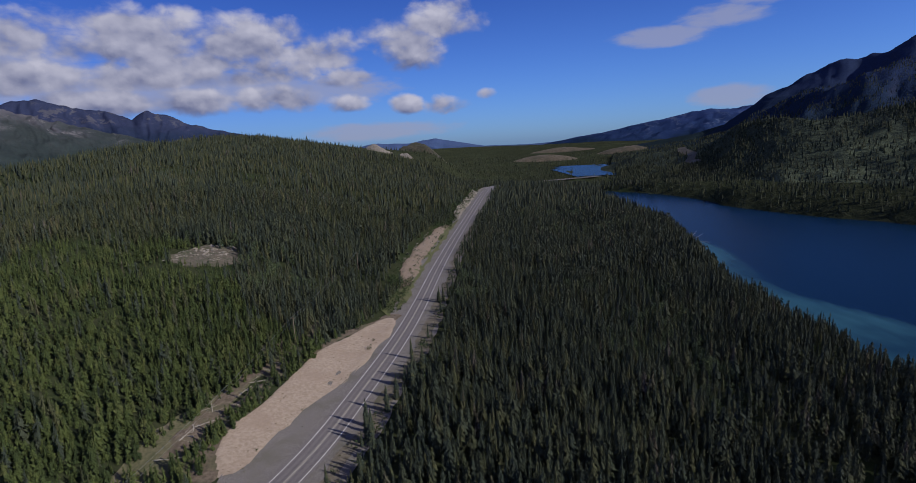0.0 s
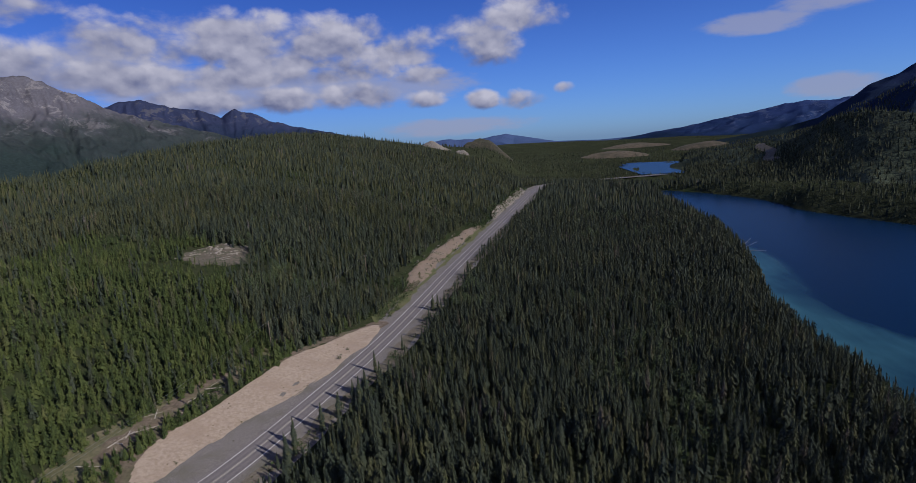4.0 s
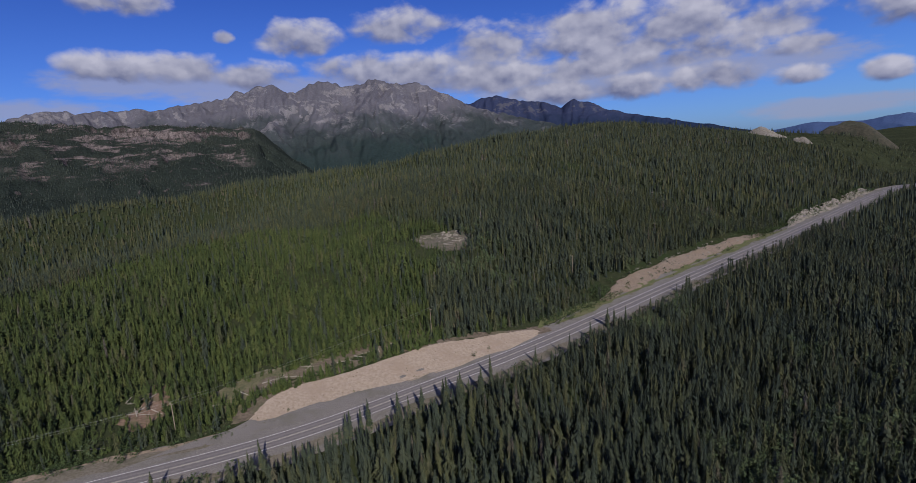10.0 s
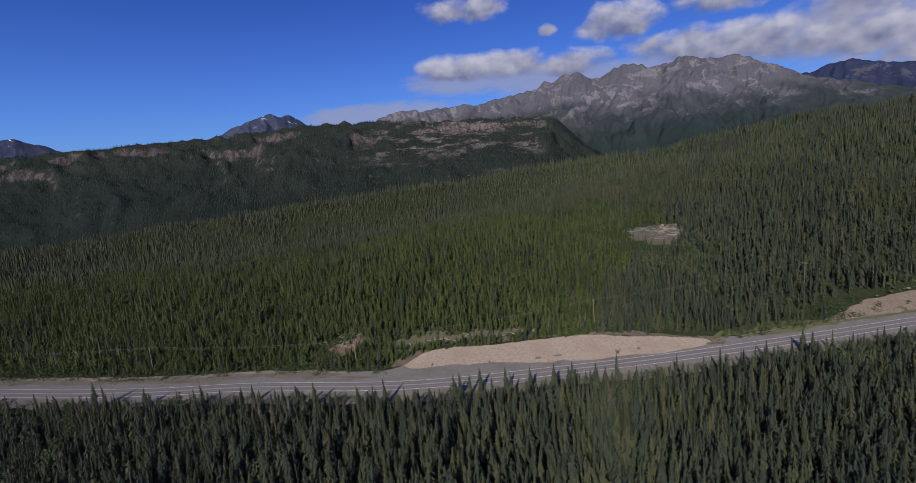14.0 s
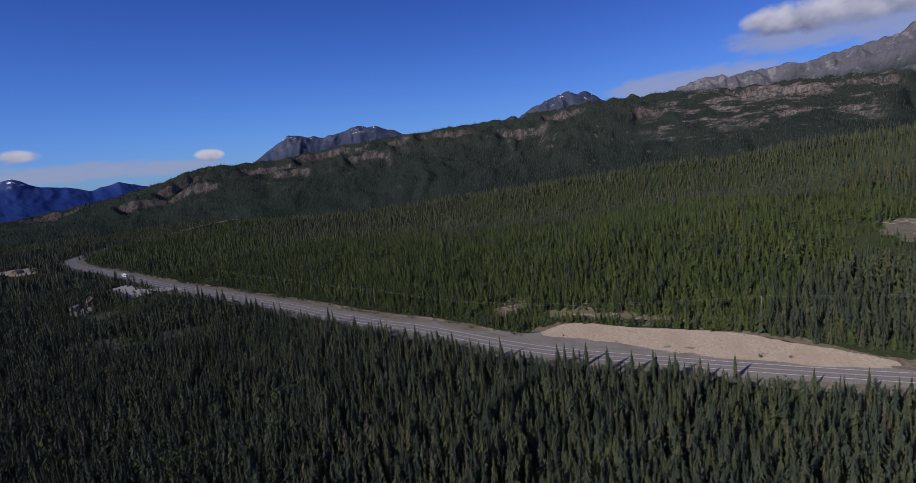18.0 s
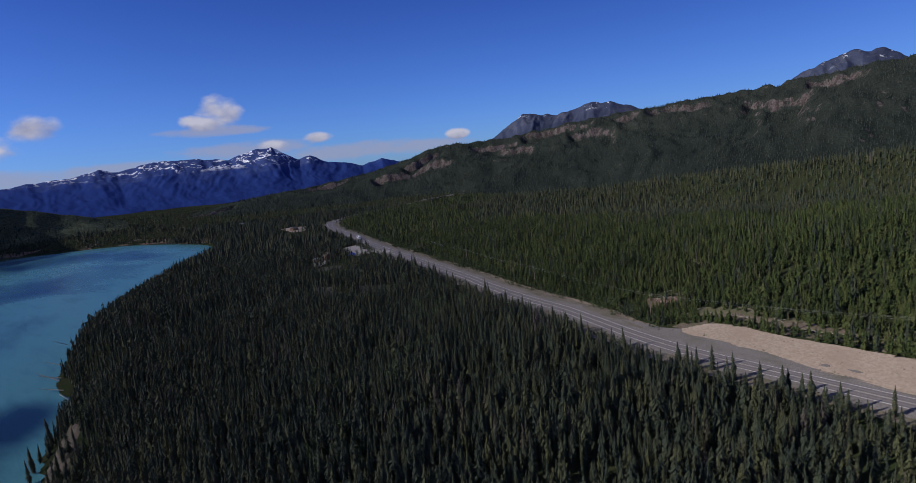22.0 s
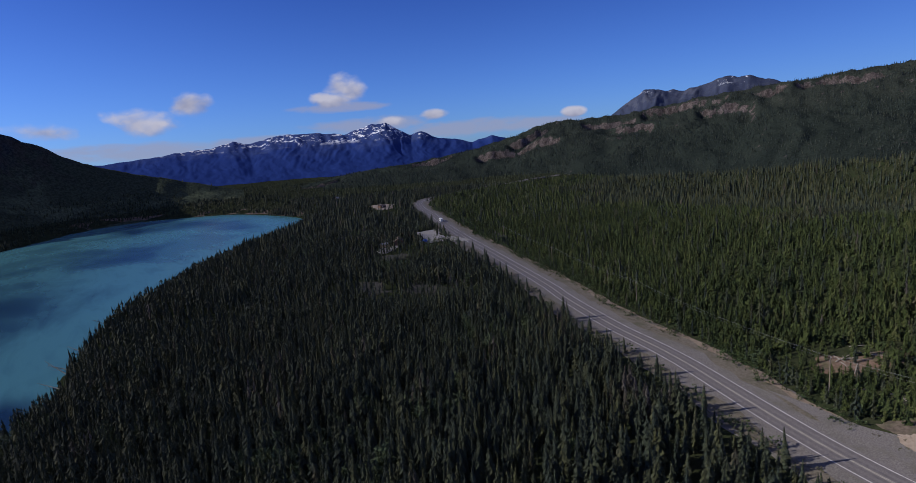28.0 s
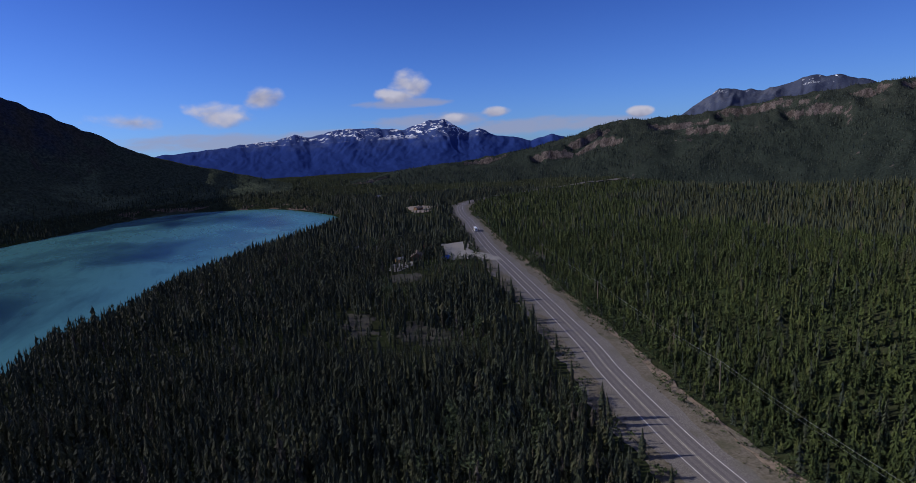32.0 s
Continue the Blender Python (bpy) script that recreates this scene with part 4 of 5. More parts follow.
mound("bald_knoll", -160, 1990, 150, 120, 98, M_knoll, "bald brown knoll behind the wooded hill", 4)


# ---- trees ----
def conifer(tiers, boughs, radius, base, seed, droop=0.8, shoulder=0.55, taper=0.85, trunk=True, core=0.55):
    """Verts and triangles of a conifer of height 1: a slim column of shaggy hanging sprays round a dark core, drawn in to a spire above the shoulder."""
    rng = np.random.RandomState(seed)
    levels = base + (0.95 - base) * (np.arange(tiers) + 0.3 * rng.rand(tiers)) / max(1, tiers)
    bend = 0.012 * rng.randn(2)
    v = [(bend[0] * z + 0.006 * rng.randn(), bend[1] * z + 0.006 * rng.randn(), min(0.98, z + 0.6 / max(6, tiers))) for z in levels] + [(bend[0], bend[1], 1.0)]
    f = []
    ring = len(v)
    v += [(core * radius * math.cos(a), core * radius * math.sin(a), base + 0.02) for a in (0.3, 2.4, 4.5)]
    f += [(tiers, ring, ring + 1), (tiers, ring + 1, ring + 2), (tiers, ring + 2, ring)]
    f += [(i, i + 1, ring + i % 3) for i in range(tiers)]
    swell = 1.0
    for i, z in enumerate(levels):
        u = (z - base) / (1 - base)
        swell = 0.5 * swell + 0.5 * (0.72 + 0.56 * rng.rand())
        reach = radius * (min(1.0, (1 - u) / (1 - shoulder)) ** taper * 0.93 + 0.07) * (0.8 if i == 0 and tiers > 3 else 1) * swell
        turn = rng.rand() * 6.28
        for k in range(boughs):
            a = turn + 6.2832 * (k + 0.3 * rng.randn()) / boughs
            q = reach * (0.72 + 0.56 * rng.rand())
            c, s = math.cos(a), math.sin(a)
            half = q * (1.4 / boughs) * (0.7 + 0.6 * rng.rand()) + 0.006
            dip = droop * q * (0.6 + 0.8 * rng.rand())
            skew = 0.35 * q * rng.randn()
            o = len(v)
            if rng.rand() < 0.5:
                v += [(q * c - half * s, q * s + half * c, z - dip + skew), (q * c + half * s, q * s - half * c, z - dip - skew)]
            else:
                side = half * (1.5 if rng.rand() < 0.5 else -1.5)
                v += [(0.6 * q * c - side * s, 0.6 * q * s + side * c, z - 0.5 * dip), (1.15 * q * c, 1.15 * q * s, z - dip)]
            f.append((i, o, o + 1))
    if trunk:
        o = len(v)
        f.append((0, ring, o + 3))
        v += [(0.012 * math.cos(a), 0.012 * math.sin(a), -0.03) for a in (0, 2.1, 4.2)] + [(0, 0, 0.6)]
        f += [(o, o + 1, o + 3), (o + 1, o + 2, o + 3), (o + 2, o, o + 3)]
    return np.array(v), np.array(f)


def leafy(count, seed, low=0.18, wide=0.3, leaf=0.16):
    """A broad-leaved crown of height 1: many small leaf sprays round a few limbs."""
    rng = np.random.RandomState(seed)
    v, f = [], []
    lobes = [(0.55 * wide * math.cos(a), 0.55 * wide * math.sin(a), low + (0.85 - low) * h) for a, h in zip(rng.rand(5) * 6.28, (0.2, 0.4, 0.55, 0.75, 0.95))]
    for i in range(count):
        c = np.array(lobes[i % 5])
        d = rng.randn(3)
        d /= np.linalg.norm(d)
        p = c + d * np.array((wide * 0.6, wide * 0.6, 0.2)) * (0.6 + 0.4 * rng.rand())
        a, b = rng.randn(3), rng.randn(3)
        a /= np.linalg.norm(a)
        b /= np.linalg.norm(b)
        o = len(v)
        v += [tuple(p + a * leaf * 0.6), tuple(p - a * leaf * 0.4 + b * leaf * 0.35), tuple(p - a * leaf * 0.3 - b * leaf * 0.5)]
        f.append((o, o + 1, o + 2))
    o = len(v)
    v += [(0.015, 0, -0.03), (-0.01, 0.012, -0.03), (-0.01, -0.012, -0.03), (0, 0, 0.8)]
    f += [(o, o + 1, o + 3), (o + 1, o + 2, o + 3), (o + 2, o, o + 3)]
    return np.array(v), np.array(f)


def wood(name, kinds, x, y, z, tall, wide, mat, label, seed=0, category="forest"):
    """Very many trees as one object: each takes one of the kinds, at its own size, turn and slight lean."""
    if not len(x):
        return None
    rng = np.random.RandomState(seed)
    pick = rng.randint(0, len(kinds), len(x))
    verts, faces, start = [], [], 0
    for k, (kv, kf) in enumerate(kinds):
        i = np.nonzero(pick == k)[0]
        a = rng.rand(len(i)) * 6.2832
        c, s = np.cos(a)[:, None], np.sin(a)[:, None]
        t, w = tall[i][:, None], (tall[i] * wide[i])[:, None]
        lean = rng.randn(2, len(i), 1) * 0.025
        px, py, pz = kv[None, :, 0] * w, kv[None, :, 1] * w, kv[None, :, 2] * t
        vx, vy = px * c - py * s + lean[0] * pz + x[i][:, None], px * s + py * c + lean[1] * pz + y[i][:, None]
        verts.append(np.stack([vx, vy, pz + z[i][:, None]], -1).reshape(-1, 3))
        faces.append((kf[None] + (start + np.arange(len(i)) * len(kv))[:, None, None]).reshape(-1, 3))
        start += len(i) * len(kv)
    return tagged(mesh_object(name, np.vstack(verts), np.vstack(faces), mat, smooth=False), label, category, kind="stuff")


def sow(x0, y0, x1, y1, gap, seed):
    rng = np.random.RandomState(seed)
    x, y = np.meshgrid(np.arange(x0, x1, gap), np.arange(y0, y1, gap * 0.87))
    x = x + (np.arange(x.shape[0])[:, None] % 2) * gap / 2
    return (x + (rng.rand(*x.shape) - 0.5) * gap * 0.95).ravel(), (y + (rng.rand(*x.shape) - 0.5) * gap * 0.95).ravel()


LODGE_LOT = [(-171, -288), (-192, -281), (-178, -248), (-163, -217), (-145, -221), (-150, -246), (-161, -268)]
BARE = [(-47, -120, 9, 30, 0.45), (-66, -90, 8, 14, 0.7), (-57, -228, 9, 5, 0.4), (-103, -200, 9, 12, 0.5), (-168, -212, 10, 16, 0.1),
        (-112, -235, 17, 11, 0.35), (-110, -308, 14, 8, 0.2), (-318, -850, 14, 20, 0.1), (-276, -572, 30, 46, 0.2), (-250, -505, 18, 40, 0.3), (-147, 293, 21, 15, 0.04), (-198, -186, 8, 28, 0.5), (-100, 99, 11, 7, 0.45),
        (-180, 1165, 62, 40, 0.35), (-116, 1155, 26, 26, 0.35), (121, -34, 7, 17, 0.15)]
# scrubby stands of low trees: centre, half sizes, height factor
LOW = [(-128, -180, 34, 36, 0.62), (-95, -190, 24, 34, 0.7), (-40, -88, 16, 26, 0.7), (-245, -480, 34, 60, 0.6), (-62, -70, 22, 26, 0.6), (-138, 270, 26, 18, 0.7), (-92, 90, 14, 10, 0.5)]


def allowed(x, y, rng):
    """Chance for a tree to stand at a place."""
    d, side, _ = nearest(ROAD_LINE, x, y)
    w = np.where(side > 0, d, -d)
    edge = waves(x, y, 22, 51, 2) * 2.2
    ok = (d > np.where(((y > 868) & (y < 992) & (x > 40)) | (y < -578), 8.0, 11.5 + edge)) & (lake_gap(x, y) > 2.5 + 1.5 * waves(x, y, 20, 53, 2))
    bend = ((y > 868) & (y < 992) & (x > 40)) | (y < -578)
    ok &= ~((w > 0) & (w < 17 + edge) & ~bend) & ~((w < 0) & (d < 17.5 + edge) & (y > -200) & (y < 360))
    sandy = (y > 112) & (y < 250)
    ok &= ~((w > 0) & (w < np.interp(y, [112, 125, 145, 175, 196, 214, 232, 250], [19, 25, 28, 27.5, 27, 23, 18, 16]) + edge * 0.5) & sandy)
    ok &= ~((w > 0) & (w < 27 + edge) & (y > 300) & (y < 500))
    ok &= ~((w > 0) & (w < 17) & (y > 500) & (y < 800))
    cleared = (w > 30.5) & (w < 41) & (y > 118) & (y < 236)
    ok &= ~(cleared & (rng.rand(len(x)) < 0.72 + 0.25 * (waves(x, y, 26, 57, 2) > -0.1)))
    ok &= ~inside(np.array(LODGE_LOT + LODGE_LOT[:1], float), x, y)
    for cx, cy, rx, ry, keep in BARE:
        ok &= ~((((x - cx) / rx) ** 2 + ((y - cy) / ry) ** 2 < 1 + 0.4 * waves(x, y, 9, 59, 2)) & (rng.rand(len(x)) > keep * 0.6))
    ok &= ~((x > 125) & (x < 300) & (y > 985) & (y < 1085) & (d < 30))
    ok &= ~(inside(TARN_LINE, x, y))
    return ok, w


CLOSE_SPRUCE = [conifer(20, 5, 0.074 + 0.012 * (k % 4), 0.03, 130 + k, shoulder=0.4 + 0.1 * (k % 3)) for k in range(12)]
NEAR_SPRUCE = [conifer(10, 4, 0.08 + 0.012 * (k % 4), 0.03, 100 + k, shoulder=0.4 + 0.1 * (k % 3)) for k in range(10)]
MID_SPRUCE = [conifer(4, 3, 0.092 + 0.012 * (k % 3), 0.02, 200 + k, trunk=False, core=0.7) for k in range(8)]
FAR_SPRUCE = [conifer(1, 3, 0.15, 0.0, 300 + k, trunk=False, core=0.8) for k in range(8)]
NEAR_PINE = [conifer(9, 4, 0.155 + 0.015 * (k % 3), 0.06, 400 + k, droop=0.35, shoulder=0.3) for k in range(10)]
MID_PINE = [conifer(4, 3, 0.17 + 0.015 * (k % 3), 0.04, 500 + k, droop=0.3, shoulder=0.3, trunk=False) for k in range(8)]
SPIKE = [conifer(1, 3, 0.17, 0.0, 600 + k, trunk=False, core=0.8) for k in range(5)]
LEAFY = [leafy(130, 700 + k, leaf=0.1) for k in range(4)]
BUSH = [leafy(26, 720 + k, 0.05, 0.5, 0.22) for k in range(4)]


def forest():
    rng = np.random.RandomState(8)
    for zone, (gap, low, high) in enumerate(((2.25, 0, 95), (2.3, 95, 200), (2.8, 200, 460), (4.1, 460, 1050))):
        x, y = sow(-1150, -1150, 1150, 1250, gap, 60 + zone)
        d = np.hypot(x - 40, y - 100)
        keep = (d >= low) & (d < high) & (x < 330) & ~((x < -780) & (y > 50) & (y < 900))
        x, y, d = x[keep], y[keep], d[keep]
        ok, w = allowed(x, y, rng)
        thin = waves(x, y, 45, 63, 3)
        ok &= rng.rand(len(x)) < np.clip(0.97 + thin * 0.45, 0.35, 1)
        x, y, d, w = x[ok], y[ok], d[ok], w[ok]
        z = terrain(x, y) - 0.15
        # young green pines on the lower western slope, older spruce elsewhere
        green = (w > 18) & (y < np.clip(205 - 1.1 * (x + 72), 150, 292) + 28 * waves(x, y, 60, 65, 3)) & (w < 235 + 70 * waves(x, y, 90, 66, 2)) & (y > -900)
        pine = (green & (rng.rand(len(x)) < 0.93)) | ((w > 18) & ~green & (rng.rand(len(x)) < np.where((y > 150) & (y < 420) & (w < 160), 0.12, 0.55)))
        leaf = ~green & (rng.rand(len(x)) < np.clip(0.02 + 0.55 * (waves(x, y, 38, 67, 3) - 0.4), 0, 0.5))
        size = np.clip(1 + 0.19 * rng.randn(len(x)) + 0.22 * waves(x, y, 28, 69, 3), 0.4, 1.5) * np.where(rng.rand(len(x)) < 0.22, 0.4 + 0.3 * rng.rand(len(x)), 1.0)
        spruce = ~pine & ~leaf
        kinds = (CLOSE_SPRUCE, NEAR_SPRUCE, MID_SPRUCE, FAR_SPRUCE)[zone]
        pines = (NEAR_PINE, NEAR_PINE, MID_PINE, FAR_SPRUCE)[zone]
        tall = np.where((y > 985) & (x > 40), 0.62, 1.0) * np.where(pine, np.where(green, 5.9, 6.9), 9.0) * size * np.where(np.abs(w) < 26, 0.78, 1.0)
        for cx, cy, rx, ry, low_ in LOW:
            tall = np.where(((x - cx) / rx) ** 2 + ((y - cy) / ry) ** 2 < 1, tall * low_, tall)
        for mask, group, mat, label in ((spruce, kinds, M_spruce, "dense dark spruce forest"), (pine & green, pines, M_pine, "dense young green pine forest on the slope"),
                                        (pine & ~green, pines, M_old_pine, "olive pine forest on the hillside")):
            wood("spruce_forest" if group is kinds else "pine_forest", group, x[mask], y[mask], z[mask], tall[mask], (0.75 + 0.5 * rng.rand(mask.sum())) * (1.0, 1.0, 1.05, 1.1)[zone], mat, label, 80 + zone)
        if zone < 3:
            wood("aspen_stand", LEAFY, x[leaf], y[leaf], z[leaf], tall[leaf] * 0.72, 0.8 + 0.4 * rng.rand(leaf.sum()), M_leaf, "pale green aspens among the spruces", 90 + zone)


forest()


def hill_track():
    """A pale winding track draped over the hillside across the lake."""
    deps = bpy.context.evaluated_depsgraph_get()
    bends = [(22.3, 1420), (22.8, 1370), (22.7, 1330), (23.2, 1290), (23.7, 1250), (23.5, 1215), (24.2, 1180)]
    line = spline([(r * math.sin(radians(a)), r * math.cos(radians(a))) for a, r in bends], 6.0)
    t = np.gradient(line, axis=0)
    t /= np.linalg.norm(t, axis=1)[:, None]
    verts = []
    for (x, y), (tx, ty) in zip(line, t):
        for off in (-9.0, -3.0, 3.0, 9.0):
            hit, place, _, _, _, _ = scene.ray_cast(deps, (x + ty * off, y - tx * off, 900), (0, 0, -1))
            verts.append((x + ty * off, y - tx * off, (place.z if hit else 0.0) + 1.2))
    tagged(mesh_object("gravel_track", np.array(verts), grid_faces(len(line), 4), M_tan), "pale winding gravel track on the far hillside", "track", kind="structure")


def far_forest():
    """Conifers on the ridge, the hillside across the lake and the valley floor to the south and north."""
    deps = bpy.context.evaluated_depsgraph_get()
    rng = np.random.RandomState(12)
    x, y = sow(-2100, -2600, 1500, 2300, 8.8, 75)
    ex, ey = sow(-300, -1400, 950, 1250, 5.4, 76)
    gap = lake_gap(ex, ey)
    near = (gap < 460) & (gap > 2.0) & (((ex > 330) & (ey > 250)) | (ey < -790))
    x, y = np.concatenate([x, ex[near]]), np.concatenate([y, ey[near]])
    d = np.hypot(x - 60, y - 110)
    keep = (d > 1000) & (d < 2250) & (lake_gap(x, y) > 6) & ~inside(TARN_LINE, x, y) & (nearest(ROAD_LINE[::3], x, y)[0] > 22)
    keep |= (d <= 1000) & (x > 330) & (lake_gap(x, y) > 2.5)
    x, y = x[keep], y[keep]
    az = np.degrees(np.arctan2(x - 60, y - 110))
    seen = (az < 62) | (az > 160)
    x, y = x[seen], y[seen]
    dens = waves(x, y, 130, 77, 3)
    keep = rng.rand(len(x)) < np.clip(0.9 + dens, 0.25, 1)
    x, y = x[keep], y[keep]
    z = np.full(len(x), np.nan)
    steep, upland = np.zeros(len(x), bool), np.zeros(len(x), bool)
    for i in range(len(x)):
        hit, place, normal, _, ob, _ = scene.ray_cast(deps, (x[i], y[i], 900), (0, 0, -1))
        if hit and not ob.name.startswith(("lake", "far_lake", "west_mountain", "road", "gravel")):
            bald = ob.name.startswith(("dry_hill", "hill_outcrop", "bald_knoll")) or (ob.name == "east_hillside" and y[i] < -300)
            if bald and rng.rand() < (0.55 if ob.name.startswith("hill") else 0.97 if place.z > 40 else 0.8):
                continue
            z[i] = place.z
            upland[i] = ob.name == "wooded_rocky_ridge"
            steep[i] = normal.z < 0.78
    ok = ~np.isnan(z) & ~(steep & (rng.rand(len(x)) < 0.8))
    x, y, z, upland = x[ok], y[ok], z[ok], upland[ok]
    for here, mat, label in ((~upland, M_far_tree, "far conifer forest on the valley floor"), (upland, M_ridge_tree, "conifer forest on the rocky ridge, cloud shade put into its colour")):
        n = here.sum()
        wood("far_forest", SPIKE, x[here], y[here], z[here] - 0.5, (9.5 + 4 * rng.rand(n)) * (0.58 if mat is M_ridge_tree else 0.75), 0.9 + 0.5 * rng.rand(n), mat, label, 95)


bpy.context.view_layer.update()
hill_track()
bpy.context.view_layer.update()
far_forest()


# ---- helpers for things ----
def empty(name, x, y, z, turn=0.0):
    ob = new(name)
    ob.matrix_world = pose(x, y, z, 0, 0, turn)
    return ob


def part(name, bm, mat, parent, label=""):
    me = bpy.data.meshes.new(name)
    bm.to_mesh(me)
    bm.free()
    me.materials.append(mat)
    ob = new(name, me)
    ob.parent = parent
    return tagged(ob, label)


def block(x0, y0, z0, x1, y1, z1, bevel=0.0, bm=None):
    bm = bm or bmesh.new()
    made = bmesh.ops.create_cube(bm, size=1.0, matrix=Matrix.Translation(((x0 + x1) / 2, (y0 + y1) / 2, (z0 + z1) / 2)) @ Matrix.Diagonal((x1 - x0, y1 - y0, z1 - z0, 1)))
    if bevel:
        edges = list({e for v in made["verts"] for e in v.link_edges})
        bmesh.ops.bevel(bm, geom=edges, offset=bevel, segments=2, affect="EDGES", profile=0.6)
    return bm


def tube(a, b, r0, r1, sides=7, bm=None):
    """A tapered round bar from a to b."""
    bm = bm or bmesh.new()
    a, b = Vector(a), Vector(b)
    m = Matrix.Translation((a + b) / 2) @ (b - a).to_track_quat("Z", "Y").to_matrix().to_4x4()
    bmesh.ops.create_cone(bm, cap_ends=True, segments=sides, radius1=r0, radius2=r1, depth=(b - a).length, matrix=m)
    return bm


def ground_z(x, y):
    return float(terrain(np.array([x]), np.array([y]))[0])


def plain(name, colour, rough=0.5, metal=0.0, spec=0.4):
    m, t, s = material(name)
    n = noised(t, t.nodes.new("ShaderNodeTexCoord").outputs["Object"], 2.5, 5, 0.6)
    t.links.new(blend(t, ramp01(t, n, 0.3, 0.75), colour, tuple(0.82 * c for c in colour)), s.inputs["Base Color"])
    s.inputs["Roughness"].default_value, s.inputs["Metallic"].default_value, s.inputs["Specular IOR Level"].default_value = rough, metal, spec
    return m


# ---- roadside trees, one by one ----
def tree_crown(seed, radius, base=0.05, tiers=30):
    """A full spruce crown of height 1: whorls of hanging ragged sprays, uneven in length, with gaps and a thin spire."""
    rng = np.random.RandomState(seed)
    bm = bmesh.new()
    swell = 1.0
    for i in range(tiers):
        u = (i + 0.4 * rng.rand()) / tiers
        z = base + u * (0.98 - base)
        swell = 0.5 * swell + 0.5 * (0.65 + 0.7 * rng.rand())
        reach = radius * (min(1.0, (1 - u) / 0.62) ** 0.85 * 0.95 + 0.05) * swell * (0.75 if i == 0 else 1)
        n = 7 if u < 0.75 else 5
        turn = rng.rand() * 6.28
        for k in range(n):
            if rng.rand() < 0.1:
                continue
            a = turn + 6.2832 * k / n + 0.25 * rng.randn()
            q = reach * (0.6 + 0.7 * rng.rand())
            c, s = math.cos(a), math.sin(a)
            half = q * 0.4 + 0.006
            drop = q * (0.25 + 0.6 * rng.rand())
            tip = bm.verts.new((q * c, q * s, z - drop))
            left = bm.verts.new((0.6 * q * c - half * s, 0.6 * q * s + half * c, z - 0.5 * drop))
            right = bm.verts.new((0.6 * q * c + half * s, 0.6 * q * s - half * c, z - 0.5 * drop))
            stem = bm.verts.new((0, 0, min(1.0, z + 0.035)))
            for tri in ((stem, left, tip), (stem, tip, right)):
                bm.faces.new(tri)
    return bm


def tree_kind(name, seed, radius, mat, label, base=0.05):
    root = tagged(new(name), label, "tree", group="trees along the roadside and shore")
    part("trunk", tube((0, 0, -0.03), (0, 0, 0.93), 0.013, 0.002, 6), M_bark, root)
    part("crown", tree_crown(seed, radius, base), mat, root)
    return root


TREES = [tree_kind("spruce_tree", 900 + k, r, M_spruce, lab) for k, (r, lab) in enumerate((
    (0.105, "tall slender dark green spruce beside the highway"), (0.135, "broad dark green spruce beside the highway"), (0.085, "narrow spire-topped spruce beside the gravel shoulder"), (0.12, "shaggy olive green spruce at the forest edge")))]
TREES.append(tree_kind("pine_tree", 950, 0.2, M_pine, "young bright green pine at the edge of the sand bank", 0.12))


def plant(kind, x, y, z, tall, turn, lean=0.0):
    ob = copy_thing(kind, pose(x, y, z - 0.1, lean, lean * 0.5, turn))
    ob.scale = (tall, tall, tall)
    return ob


def plant_roadside():
    rng = np.random.RandomState(31)
    line = spline(ROAD, 3.4)
    t = np.gradient(line, axis=0)
    t /= np.linalg.norm(t, axis=1)[:, None]
    spots = []
    for (x, y), (tx, ty) in zip(line, t):
        if -330 < y < 350 and rng.rand() < 0.7 and not -225 < y < -192:
            off = 11.7 + 8.0 * rng.rand() + (2.5 if 95 < y < 125 else 0)
            spots.append((x + ty * off, y - tx * off, int(rng.choice(4, p=(0.35, 0.2, 0.3, 0.15))), (5.2 if y < 60 else 3.8) + 7.0 * rng.rand() ** 1.7))
        if 100 < y < 245 and rng.rand() < 0.8:
            off = np.interp(y, [112, 125, 145, 175, 196, 214, 232, 250], [20, 25.5, 28.5, 28, 27.5, 23.5, 19, 17]) + 6 * rng.rand()
            spots.append((x - ty * off, y + tx * off, 4, 3.2 + 3 * rng.rand()))
    shore = spline(LAKE[4:16], 9.0)
    for x, y in shore:
        if rng.rand() < 0.75:
            spots.append((x - 3 - 4 * rng.rand(), y + rng.randn(), int(rng.choice((0, 2))), 7 + 5 * rng.rand()))
    heights = terrain([q[0] for q in spots], [q[1] for q in spots])
    for (x, y, kind, tall), z in zip(spots, heights):
        plant(TREES[kind], x, y, float(z), tall, rng.rand() * 360, 2.5 * rng.randn())


plant_roadside()
EDGE_TREES = [(-28, 132, 9.5), (-19, 170, 9.5), (-14, 181, 9), (-5, 190, 9), (-28, 118, 7), (-22, 166, 9), (-17, 179, 9.5), (-51, 60, 9), (-70, 23, 8), (-26, 150, 9.5), (-20, 172, 10), (-24, 158, 9)]
for k, tree in enumerate(TREES):
    x, y = ((-22, 190), (-14, 262), (-3, 330), (-31, 142), (-92, 168))[k]
    tree.matrix_world = pose(x, y, ground_z(x, y) - 0.1)
    tree.scale = (9, 9, 9) if k < 4 else (5, 5, 5)


for k, (x, y, tall) in enumerate(EDGE_TREES):
    plant(TREES[(1, 3)[k % 2]], x, y, ground_z(x, y), tall, 75 * k, 1.0)


